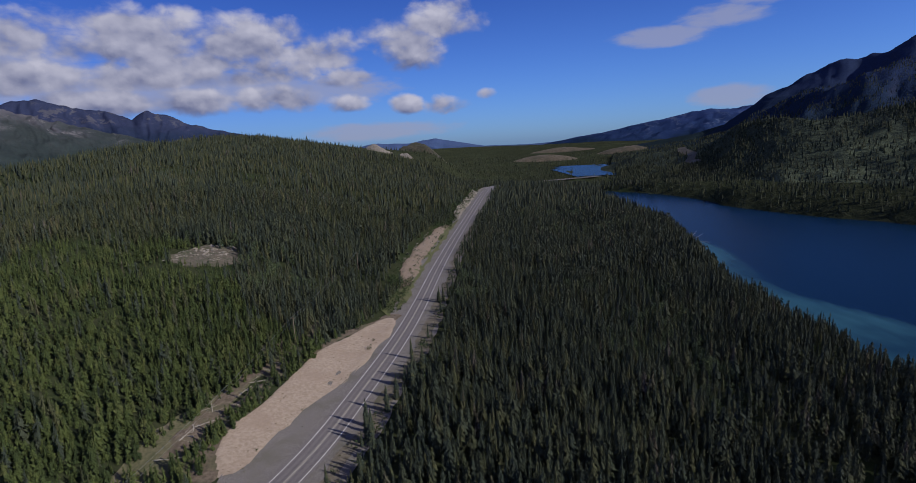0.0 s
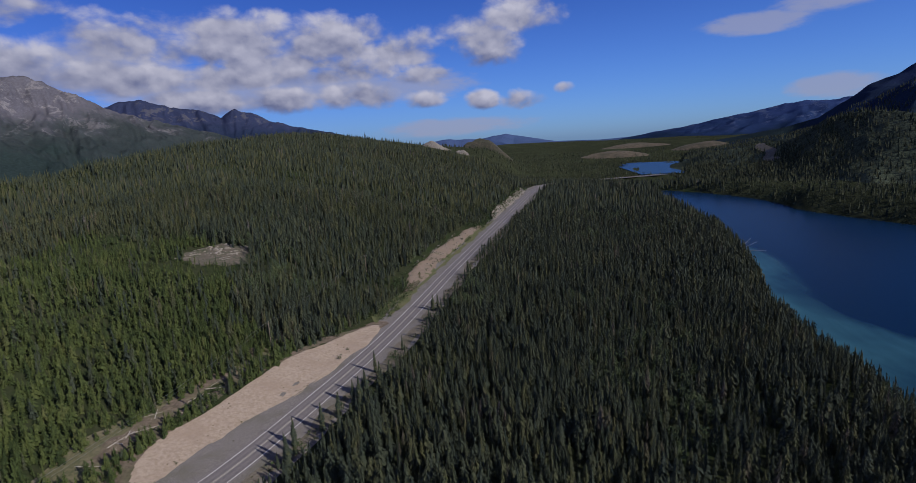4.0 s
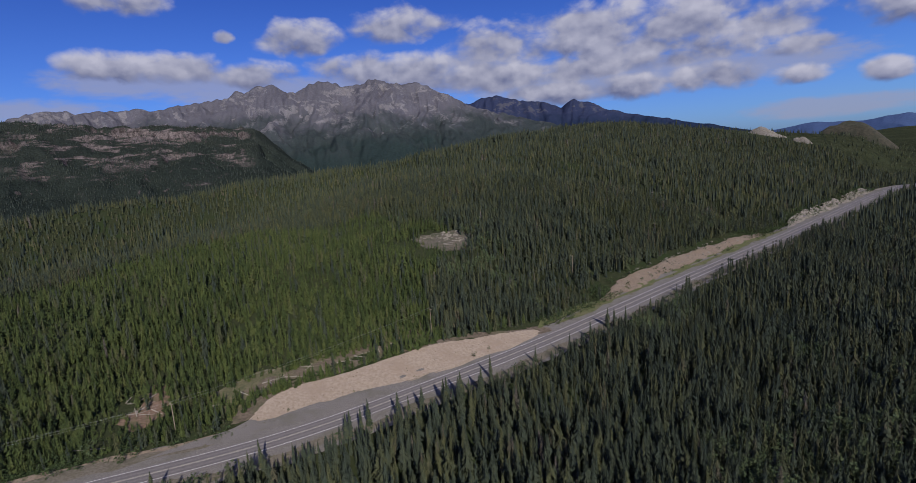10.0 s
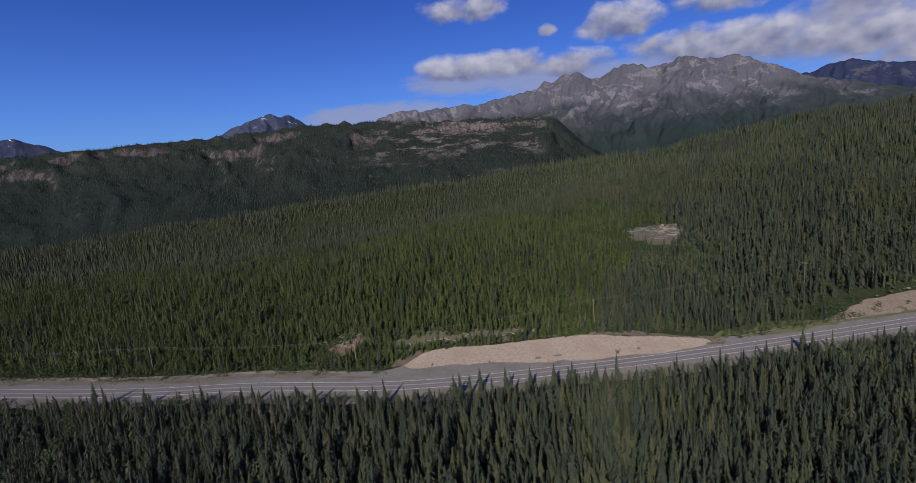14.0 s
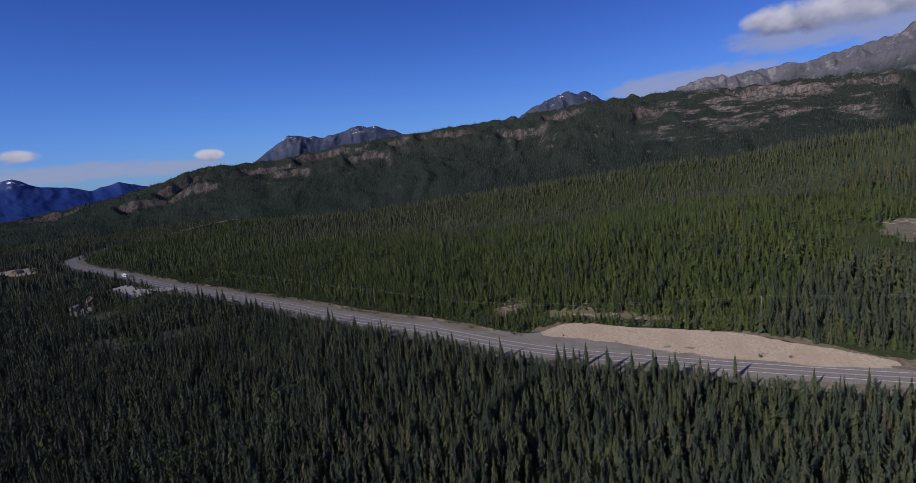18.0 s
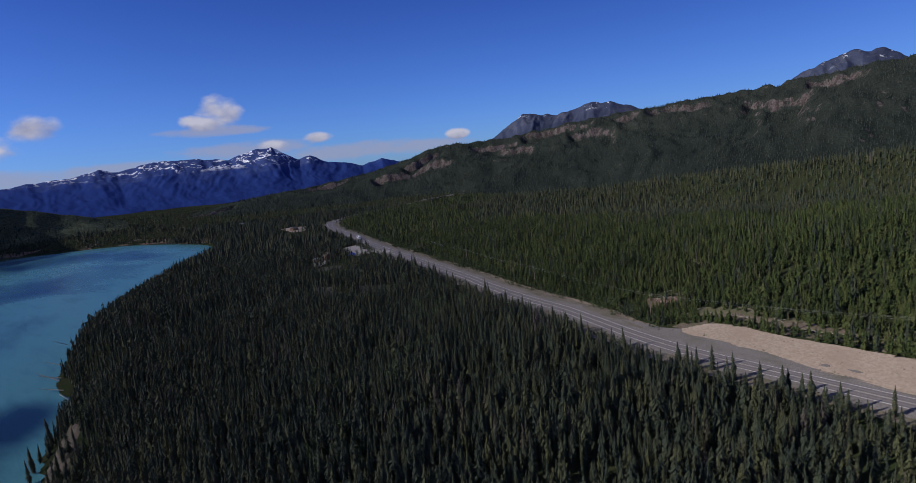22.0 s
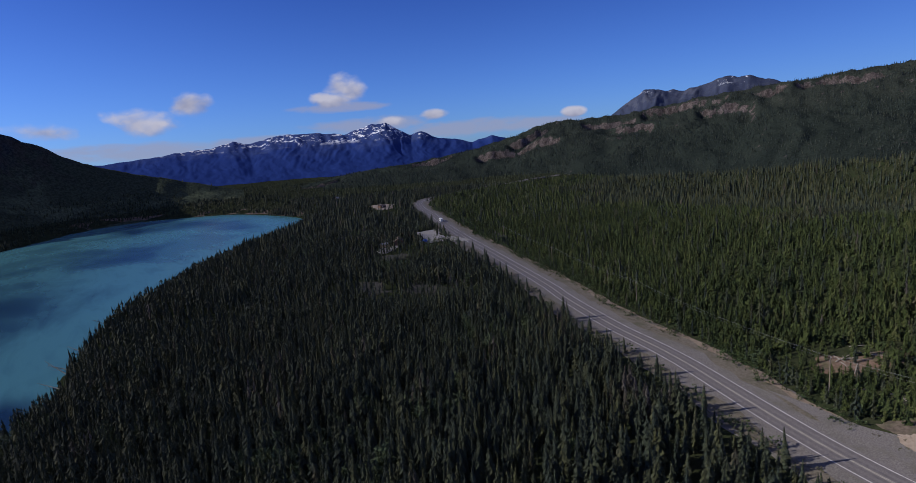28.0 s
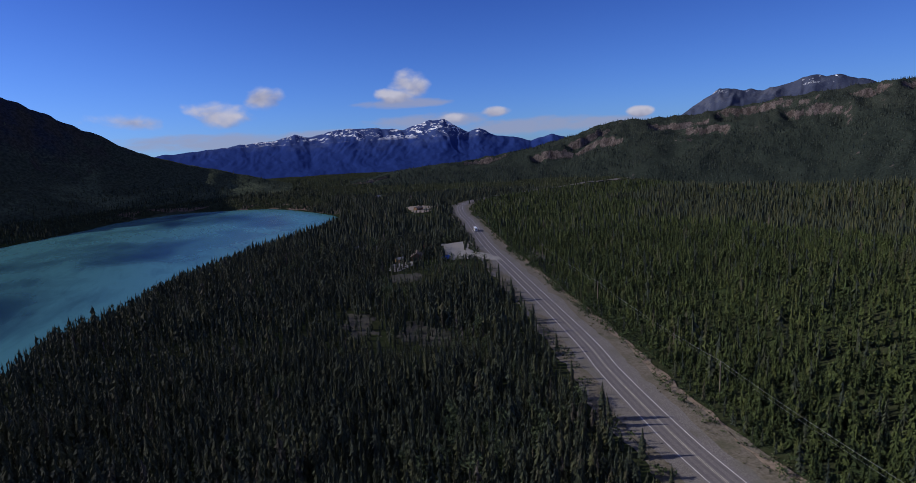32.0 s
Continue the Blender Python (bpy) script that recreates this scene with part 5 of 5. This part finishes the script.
# ---- shrubs, tufts and stones ----
M_willow = foliage("willow_leaves", ((0.0, (0.032, 0.05, 0.022)), (0.5, (0.05, 0.075, 0.03)), (1.0, (0.075, 0.095, 0.045))), flecks=4.0)
def scatter_bushes():
    rng = np.random.RandomState(41)
    x, y = sow(-330, -560, 70, 800, 1.9, 43)
    d, side, _ = nearest(ROAD_LINE, x, y)
    w = np.where(side > 0, d, -d)
    sand_out = np.interp(y, [112, 125, 145, 175, 196, 214, 232, 250], [18, 24, 27, 26.5, 26, 22, 18, 16])
    sandy = (y > 112) & (y < 250)
    west = (w > np.where(sandy, sand_out + 1, 11.5 + 2 * waves(x, y, 30, 46, 2))) & (w < np.where(sandy, sand_out + 7, np.where((y > 60) & (y < 125), 29, 25))) & (rng.rand(len(x)) < np.where(sandy, 0.4, np.clip(0.62 + 0.5 * waves(x, y, 22, 45, 2), 0.1, 0.97)))
    east = (w < -9.5) & (w > -14) & (rng.rand(len(x)) < 0.22)
    keep = (west | east) & ~((w > 12) & (w < 27) & (y > 310) & (y < 490) & (rng.rand(len(x)) < 0.85))
    x, y = x[keep], y[keep]
    wood("willow_bushes", BUSH, x, y, terrain(x, y) - 0.2, 1.1 + 2.3 * rng.rand(len(x)) ** 1.5, 0.9 + 0.6 * rng.rand(len(x)), M_willow, "low green willow bushes along the verge", 47, "bushes")
    x, y = sow(-330, -560, 70, 800, 1.9, 44)
    d, side, _ = nearest(ROAD_LINE, x, y)
    w = np.where(side > 0, d, -d)
    keep = (((w > 8) & (w < 17)) | ((w < -7.5) & (w > -14))) & (rng.rand(len(x)) < np.clip(0.1 + 0.55 * waves(x, y, 16, 49, 2), 0.01, 0.5))
    x, y = x[keep], y[keep]
    wood("grass_tufts", [leafy(14, 760 + k, 0.0, 0.8, 0.5) for k in range(3)], x, y, terrain(x, y) - 0.02, 0.25 + 0.4 * rng.rand(len(x)), 1.0 + 1.2 * rng.rand(len(x)), M_grass, "dry grass tufts on the gravel verge", 50, "grass")


scatter_bushes()


def willow_bush(seed):
    root = tagged(new("willow_bush"), "single low green willow bush on bare sand", "bush", group="bushes on the sand bank")
    v, f = leafy(150, seed, 0.02, 0.55, 0.13)
    mesh_object("foliage", v, f, M_willow, smooth=False, parent=root)
    bm = bmesh.new()
    for k in range(5):
        a = k * 1.26
        tube((0.03 * math.cos(a), 0.03 * math.sin(a), -0.05), (0.3 * math.cos(a), 0.3 * math.sin(a), 0.55), 0.02, 0.008, 5, bm)
    part("stems", bm, M_bark, root)
    return root


LONE_BUSH = willow_bush(790)
for k, (x, y, tall) in enumerate(((-40, 201, 2.0), (-40, 210, 1.2), (-59, 130, 0.9), (-53, 152, 0.7), (-74, 118, 1.8), (-36, 247, 2.6), (-33, 252, 2.2), (-37, 256, 3.0), (-32, 261, 2.4), (-36, 268, 2.8))):
    bush = copy_thing(LONE_BUSH, pose(x, y, ground_z(x, y) + 0.3, 0, 0, 50 * k))
    bush.scale = (tall, tall, tall)
LONE_BUSH.matrix_world = pose(-48, 220, ground_z(-48, 220) + 0.35)
LONE_BUSH.scale = (2.8, 2.8, 2.8)


def boulder(bm, c, r, rng):
    made = bmesh.ops.create_icosphere(bm, subdivisions=1, radius=r, matrix=Matrix.Translation(c))
    for v in made["verts"]:
        off = v.co - Vector(c)
        v.co = Vector(c) + Vector((off.x * (0.8 + 0.6 * rng.rand()), off.y * (0.8 + 0.6 * rng.rand()), off.z * (0.5 + 0.35 * rng.rand())))


def rubble(name, outline, count, low, high, mat, label, seed):
    rng = np.random.RandomState(seed)
    line = spline(outline + outline[:1], 2.0)
    x0, y0, x1, y1 = *line.min(0), *line.max(0)
    bm = bmesh.new()
    x, y = x0 + (x1 - x0) * rng.rand(count * 12), y0 + (y1 - y0) * rng.rand(count * 12)
    keep = np.nonzero(inside(line, x, y))[0][:count]
    for px, py, pz in zip(x[keep], y[keep], terrain(x[keep], y[keep])):
        boulder(bm, (px, py, pz + 0.35), low + (high - low) * rng.rand() ** 2.5, rng)
    me = bpy.data.meshes.new(name)
    bm.to_mesh(me)
    bm.free()
    me.materials.append(mat)
    return tagged(new(name, me), label, "stones", kind="stuff")


CUT = [(-38, 305), (-42, 345), (-36, 400), (-29, 450), (-20, 480), (-18, 455), (-26, 400), (-32, 350), (-33, 315)]
ROCK_CUT = [(-8, 560), (-3, 610), (7, 680), (17, 745), (24, 790), (28, 800), (22, 740), (12, 680), (2, 610), (-3, 565)]
rubble("bank_rubble", CUT, 130, 0.25, 0.9, M_rock, "pale broken stones along the cut bank", 3)
rubble("rock_cut_stones", ROCK_CUT, 110, 0.5, 2.0, M_rock, "pale blasted stones beside the highway", 4)
rubble("clearing_stones", [(-166, 288), (-158, 304), (-145, 312), (-134, 308), (-138, 296), (-150, 286)], 60, 0.4, 1.8, M_rock, "weathered stones in the hillside clearing", 5)
rubble("sand_stones", SAND, 130, 0.12, 0.4, M_earth, "small dark stones and clods on the sand", 6)


# ---- fallen logs ----
def fallen_log(length, radius, seed):
    rng = np.random.RandomState(seed)
    root = tagged(new("fallen_log"), "bleached grey fallen log on cleared ground", "log", group="fallen logs in the clearing")
    part("stem", tube((-length / 2, 0, radius), (length / 2, 0, radius * 1.3), radius, radius * 0.45, 7), M_dead, root)
    for k in range(4):
        x = -length * 0.3 + length * 0.18 * k
        part("branch_stub", tube((x, 0, radius), (x + 0.3, (-1) ** k * (0.5 + 0.4 * rng.rand()), radius + 0.5), 0.05, 0.02, 5), M_dead, root)
    return root


LOGS = [fallen_log(7.0, 0.16, 1), fallen_log(5.0, 0.13, 2), fallen_log(9.0, 0.2, 3)]
rng = np.random.RandomState(55)
for k in range(26):
    y = 104 + 112 * rng.rand()
    x = float(np.interp(y, [p[1] for p in ROAD], [p[0] for p in ROAD])) - np.interp(y, [104, 125, 175, 214], [28, 34, 36, 30]) - 5 * rng.rand()
    copy_thing(LOGS[k % 3], pose(x, y, ground_z(x, y) + 0.05, 0, 4 * rng.randn(), 180 * rng.rand()))
for k in range(8):
    x, y = -147 + 34 * (rng.rand() - 0.5), 293 + 22 * (rng.rand() - 0.5)
    copy_thing(LOGS[k % 3], pose(x, y, ground_z(x, y) + 0.55, 0, 3 * rng.randn(), 40 + 60 * rng.rand()))
for k in range(10):
    x, y = -101 + 18 * (rng.rand() - 0.5), 100 + 10 * (rng.rand() - 0.5)
    copy_thing(LOGS[k % 2], pose(x, y, ground_z(x, y) + 0.3, 0, 3 * rng.randn(), 180 * rng.rand()))
for log, (x, y) in zip(LOGS, ((-82, 150), (-78, 178), (-88, 80))):
    log.matrix_world = pose(x, y, ground_z(x, y) + 0.05, 0, 3, 50)


# driftwood: dead trees that slid off the bank and reach out over the lake
def shore_snag(x, y, z, turn, length, rise, seed):
    rng = np.random.RandomState(seed)
    root = tagged(empty("dead_tree", x, y, z, turn), "bleached dead tree leaning out over the lake from the bank", "dead tree", group="dead trees on the lake shore")
    part("trunk", tube((-3, 0, 0.3), (length, 0, rise), 0.28, 0.05, 8), M_dead, root)
    for k in range(9):
        u = 0.3 + 0.075 * k
        s = (-1) ** k
        part("branch", tube((u * length, 0, u * rise), (u * length + 0.8, s * (0.7 + 1.3 * rng.rand()) * (1.1 - u * 0.6), u * rise + 0.6 * rng.randn()), 0.06, 0.015, 5), M_dead, root)
    return root


for k, (x, y, turn, length, rise) in enumerate(((105, -156, -61, 14, 5.0), (107, -135, -53, 11, 2.0), (98, -187, -53, 10, 3.5), (87, -240, -30, 6, 5.0), (104, -160, -45, 10, 3.0), (107.5, -124, 95, 11, 0.5), (107.5, -114, 80, 10, 0.7), (106, -106, 105, 9, 0.4),
                                                 (208, 462, -20, 13, 0.5), (209, 470, 15, 11, 5.5), (210, 476, 35, 9, 7.0))):
    shore_snag(x, y, LAKE_Z + 0.7, turn, length, rise, 60 + k)
patch("eroded_bank", [(112, -53), (119, -49), (126, -35), (128, -20), (124, -18), (117, -33)], 1.5, 0.6, M_litter, "bare eroded earth slope above the lake", "bank", wobble=1.5)
for k, (x, y, tall) in enumerate(((122, -55, 13), (115, -69, 12), (130, -41, 11), (127, -48, 8), (111, -82, 10), (132, -33, 9))):
    plant(TREES[(0, 2)[k % 2]], x, y, max(LAKE_Z + 0.3, ground_z(x, y)), tall, 70 * k, 3)


# ---- power line ----
def utility_pole(x, y, turn, tall=10.5):
    z = ground_z(x, y)
    root = tagged(empty("utility_pole", x, y, z, turn), "weathered wooden utility pole with one crossarm", "utility pole", group="poles of the power line")
    part("pole", tube((0, 0, -0.3), (0, 0, tall), 0.17, 0.11, 10), M_pole, root)
    part("crossarm", block(-1.2, -0.06, tall - 0.75, 1.2, 0.06, tall - 0.6, 0.01), M_pole, root)
    for sx_ in (-1.0, 0.0, 1.0):
        part("insulator", tube((sx_, 0, tall - 0.6 + (0.6 if sx_ == 0 else 0)), (sx_, 0, tall - 0.4 + (0.6 if sx_ == 0 else 0)), 0.06, 0.04, 8), M_glassy, root)
    return z + tall


M_glassy = plain("insulator_glaze", (0.3, 0.32, 0.32), 0.25)
M_wire = plain("aluminium_wire", (0.34, 0.35, 0.35), 0.45, 0.6)
POLES = [(-192, -176, 22), (-150, -78, 22), (-112, 13, 25), (-77, 101, 12), (-72, 208, 5), (-66, 318, 3)]
tops = [(x, y, utility_pole(x, y, turn), turn) for x, y, turn in POLES]
for (ax, ay, az_, at), (bx, by, bz, bt) in zip(tops[:-1], tops[1:]):
    for off, drop in ((-1.0, 0.4), (1.0, 0.4), (0.0, -0.2)):
        curve = bpy.data.curves.new("power_wire", "CURVE")
        curve.dimensions, curve.bevel_depth, curve.bevel_resolution = "3D", 0.012, 1
        sp = curve.splines.new("POLY")
        sp.points.add(14)
        for i in range(15):
            u = i / 14
            px = (ax + off * math.cos(radians(at))) * (1 - u) + (bx + off * math.cos(radians(bt))) * u
            py = (ay + off * math.sin(radians(at))) * (1 - u) + (by + off * math.sin(radians(bt))) * u
            sp.points[i].co = (px, py, (az_ - drop) * (1 - u) + (bz - drop) * u - 5.6 * u * (1 - u), 1)
        curve.materials.append(M_wire)
        tagged(new("power_wire", curve), "thin grey power wire slung between the poles", "wire", group="wires of the power line")


# ---- coach ----
M_white = plain("white_coach_paint", (0.78, 0.79, 0.8), 0.3, 0.0, 0.5)
M_glass = plain("dark_coach_glass", (0.012, 0.014, 0.018), 0.08, 0.0, 0.6)
M_tyre = plain("black_rubber", (0.02, 0.02, 0.02), 0.8)
M_chrome = plain("bare_metal", (0.6, 0.6, 0.6), 0.3, 0.9)
M_dark = plain("dark_trim", (0.04, 0.04, 0.045), 0.5)
M_lamp_red = plain("red_lamp_glass", (0.35, 0.02, 0.02), 0.2)
M_lamp = plain("clear_lamp_glass", (0.6, 0.6, 0.58), 0.15)


def coach(x, y, z, turn):
    """A three-axle touring coach, 13 m long; its front looks along its own +y."""
    root = tagged(empty("coach", x, y, z, turn), "white touring coach with dark windows on the highway", "bus")
    body = part("body", block(-1.28, -6.4, 0.42, 1.28, 6.4, 3.35, 0.16), M_white, root)
    part("roof_unit", block(-0.8, -3.6, 3.33, 0.8, -1.2, 3.55, 0.07), M_white, root)
    part("roof_hatch", block(-0.4, 2.0, 3.34, 0.4, 2.8, 3.42, 0.03), M_dark, root)
    part("lower_trim", block(-1.3, -6.1, 0.4, 1.3, 6.1, 0.62, 0.03), M_dark, root)
    for side in (-1, 1):
        for k in range(7):
            y0 = -5.5 + 1.55 * k
            part("side_window", block(side * 1.265, y0, 1.95, side * 1.295, y0 + 1.45, 2.95, 0.01), M_glass, root)
        for k in range(4):
            part("luggage_door", block(side * 1.275, -2.7 + 1.45 * k, 0.75, side * 1.292, -1.4 + 1.45 * k, 1.5, 0.006), M_chrome if k % 2 else M_white, root)
        part("mirror", block(side * 1.3, 6.25, 2.1, side * 1.55, 6.45, 2.75, 0.05), M_dark, root)
        part("headlight", block(side * 0.75 - 0.22, 6.37, 0.75, side * 0.75 + 0.22, 6.43, 1.0, 0.02), M_lamp, root)
        part("tail_light", block(side * 1.05 - 0.1, -6.43, 0.9, side * 1.05 + 0.1, -6.38, 1.5, 0.02), M_lamp_red, root)
        for wy in (4.3, -2.9, -4.2):
            wheel = part("wheel", tube((side * 0.98, wy, 0.52), (side * 1.29, wy, 0.52), 0.52, 0.52, 18), M_tyre, root)
            part("rim", tube((side * 1.28, wy, 0.52), (side * 1.31, wy, 0.52), 0.28, 0.28, 14), M_chrome, wheel)
    part("windscreen", block(-1.15, 6.37, 1.45, 1.15, 6.43, 2.9, 0.02), M_glass, root)
    part("destination_board", block(-0.8, 6.38, 2.96, 0.8, 6.42, 3.2, 0.01), M_dark, root)
    part("rear_window", block(-0.9, -6.42, 2.0, 0.9, -6.38, 2.9, 0.02), M_glass, root)
    part("bumper", block(-1.2, 6.35, 0.42, 1.2, 6.5, 0.68, 0.04), M_chrome, root)
    return root


coach(-228.5, -329, 0.23, 156)


# ---- lodge and sheds among the trees ----
M_log = plain("brown_log_wall", (0.16, 0.09, 0.055), 0.8)
M_ochre = plain("ochre_board_wall", (0.42, 0.28, 0.14), 0.75)
M_roof_grey = plain("grey_metal_roof", (0.24, 0.24, 0.25), 0.5, 0.3)
M_roof_red = plain("red_metal_roof", (0.12, 0.045, 0.04), 0.5, 0.2)
M_roof_brown = plain("brown_shingle_roof", (0.12, 0.095, 0.08), 0.9)
M_tarp = plain("blue_tarpaulin", (0.05, 0.16, 0.55), 0.5)
M_pane = plain("window_glass", (0.03, 0.035, 0.04), 0.1)


def house(name, x, y, turn, length, depth, wall_h, roof_h, wall_mat, roof_mat, label, windows=3, chimney=False):
    root = tagged(empty(name, x, y, ground_z(x, y), turn), label, "house")
    part("wall", block(-length / 2, -depth / 2, -0.4, length / 2, depth / 2, wall_h), wall_mat, root)
    bm = bmesh.new()
    o, t = 0.6, 0.18
    for s in (-1, 1):
        a = [bm.verts.new(p) for p in ((-length / 2 - o, s * (depth / 2 + o), wall_h - 0.25), (length / 2 + o, s * (depth / 2 + o), wall_h - 0.25), (length / 2 + o, 0, wall_h + roof_h), (-length / 2 - o, 0, wall_h + roof_h))]
        b = [bm.verts.new(v.co + Vector((0, 0, t))) for v in a]
        for q in ((a[0], a[1], a[2], a[3]), (b[3], b[2], b[1], b[0]), *((a[i], a[(i + 1) % 4], b[(i + 1) % 4], b[i]) for i in range(4))):
            bm.faces.new(q)
    bmesh.ops.recalc_face_normals(bm, faces=bm.faces)
    roof = part("roof", bm, roof_mat, root)
    for s in (-1, 1):
        bm = bmesh.new()
        v = [bm.verts.new((s * (length / 2 - 0.02), q, h)) for q, h in ((-depth / 2, wall_h), (depth / 2, wall_h), (0, wall_h + roof_h))]
        w = [bm.verts.new((p.co.x - s * 0.2, p.co.y, p.co.z)) for p in v]
        for q in ((v[0], v[1], v[2]), (w[2], w[1], w[0]), *((v[i], v[(i + 1) % 3], w[(i + 1) % 3], w[i]) for i in range(3))):
            bm.faces.new(q)
        part("gable", bm, wall_mat, root)
        for k in range(windows):
            cx = -length / 2 + length * (k + 1) / (windows + 1)
            frame_ = part("window", block(cx - 0.6, s * depth / 2 - 0.06, 1.0, cx + 0.6, s * depth / 2 + 0.06, 2.1), M_white, root)
            part("pane", block(cx - 0.5, s * (depth / 2 + 0.07) - 0.01, 1.1, cx + 0.5, s * (depth / 2 + 0.07) + 0.01, 2.0), M_pane, frame_)
    part("door", block(-length / 2 - 0.05, -0.5, 0.0, -length / 2 + 0.05, 0.5, 2.05), M_dark, root)
    if chimney:
        part("chimney", block(length * 0.2, 0.5, wall_h, length * 0.2 + 0.7, 1.2, wall_h + roof_h + 0.9), M_rock, roof)
    return root


house("lodge", -131, -246, 62, 15, 8, 3.4, 2.4, M_log, M_roof_brown, "brown log lodge with shingle roof among spruces", 4, True)
house("lodge_annex", -152, -270, -28, 9, 6, 3.0, 2.0, M_log, M_roof_red, "log annex with dull red metal roof", 2)
house("cabin", -104, -309, 35, 8, 5.5, 2.6, 1.8, M_log, M_roof_grey, "small log cabin with grey metal roof", 2)
house("cabin", -118, -299, 35, 7, 5, 2.6, 1.7, M_log, M_roof_grey, "small cabin with pale grey roof near the lodge", 2)
house("shed", -117, -246, 10, 6, 4, 2.4, 1.1, M_ochre, M_roof_grey, "ochre board shed in the lodge yard", 1)
house("cabin", -316, -846, 15, 12, 7, 3.0, 2.0, M_log, M_roof_grey, "far cabin with pale metal roof in the woods", 2)
house("cabin", -321, -864, 40, 10, 6, 3.0, 1.8, M_log, M_roof_grey, "far cabin with pale metal roof in the woods", 2)
house("shed", -268, -553, 20, 11, 6, 3.0, 1.8, M_log, M_roof_brown, "brown shed beside a sandy yard", 2)


def canopy(x, y, turn):
    root = tagged(empty("tarp_shelter", x, y, ground_z(x, y), turn), "bright blue tarpaulin shelter on posts in the gravel lot", "shelter")
    for sx_ in (-2.6, 2.6):
        for sy_ in (-2.0, 2.0):
            part("post", tube((sx_, sy_, 0), (sx_, sy_, 2.4), 0.06, 0.06, 8), M_chrome, root)
    bm = bmesh.new()
    rows_ = [[bm.verts.new((-2.9 + 5.8 * i / 6, q, h + 0.12 * math.sin(i * 1.7))) for i in range(7)] for q, h in ((-2.3, 1.2), (-2.2, 2.4), (0, 3.3), (2.2, 2.4), (2.3, 1.2))]
    for a, b in zip(rows_[:-1], rows_[1:]):
        for i in range(6):
            bm.faces.new((a[i], a[i + 1], b[i + 1], b[i]))
    bmesh.ops.solidify(bm, geom=bm.faces[:], thickness=0.04)
    part("tarpaulin", bm, M_tarp, root)
    return root


canopy(-144, -225, 30)
M_red_litter = two_scale("reddish_litter", (0.09, 0.06, 0.043), (0.175, 0.12, 0.09), (0.06, 0.07, 0.03), 0.25, 1.1, bump=0.6, bump_dist=0.3)
M_lot = two_scale("pale_lot_gravel", (0.2, 0.19, 0.18), (0.3, 0.285, 0.27), (0.2, 0.195, 0.16), 0.06, 1.5, bump=0.2, bump_dist=0.1)
patch("gravel_lot", LODGE_LOT, 2.0, 0.3, M_lot, "pale gravel parking lot beside the lodge", "lot", wobble=3.5)
M_brush = two_scale("grey_brush_litter", (0.03, 0.03, 0.024), (0.075, 0.068, 0.058), (0.03, 0.04, 0.02), 0.14, 0.9, bump=0.7, bump_dist=0.5)
patch("lot_drive", [(-173, -234), (-177, -226), (-174, -198), (-166, -200), (-166, -222)], 1.5, 0.32, M_lot, "gravel drive from the highway to the lot", "drive", wobble=1.0)
patch("lodge_yard", [(-126, -240), (-112, -241), (-102, -232), (-105, -220), (-114, -225), (-122, -231)], 2.0, 0.35, M_lot, "pale gravel yard of the lodge", "yard", wobble=2.5)
patch("sandy_yard", [(-277, -618), (-303, -588), (-292, -562), (-264, -520), (-251, -532), (-262, -570)], 2.5, 0.35, M_sand, "sandy yard cleared beside the highway", "yard", wobble=3.5)
patch("brush_clearing", [(-51, -152), (-54, -134), (-49, -106), (-41, -98), (-40, -122), (-46, -152)], 2.0, 0.3, M_brush, "clearing of grey brush and stumps in the woods", "clearing", wobble=4.5)
patch("brush_clearing", [(-74, -112), (-75, -86), (-65, -73), (-58, -88), (-64, -112)], 2.0, 0.3, M_brush, "small brushy gap in the spruce wood", "clearing", wobble=4.5)
patch("brush_clearing", [(-112, -206), (-98, -210), (-90, -198), (-98, -186), (-112, -190)], 2.0, 0.3, M_brush, "dirt track end in the woods", "clearing", wobble=3.0)
patch("brush_clearing", [(-214, -217), (-205, -194), (-186, -157), (-181, -160), (-194, -192)], 2.0, 0.3, M_brush, "brushy gap in the young pines beside the road", "clearing", wobble=3.0)
patch("verge_clearing", [(-112, 104), (-109, 109), (-97, 105), (-89, 97), (-90, 92), (-96, 91), (-106, 98)], 1.5, 0.3, M_red_litter, "reddish cleared ground under the power line", "clearing", wobble=2.5)
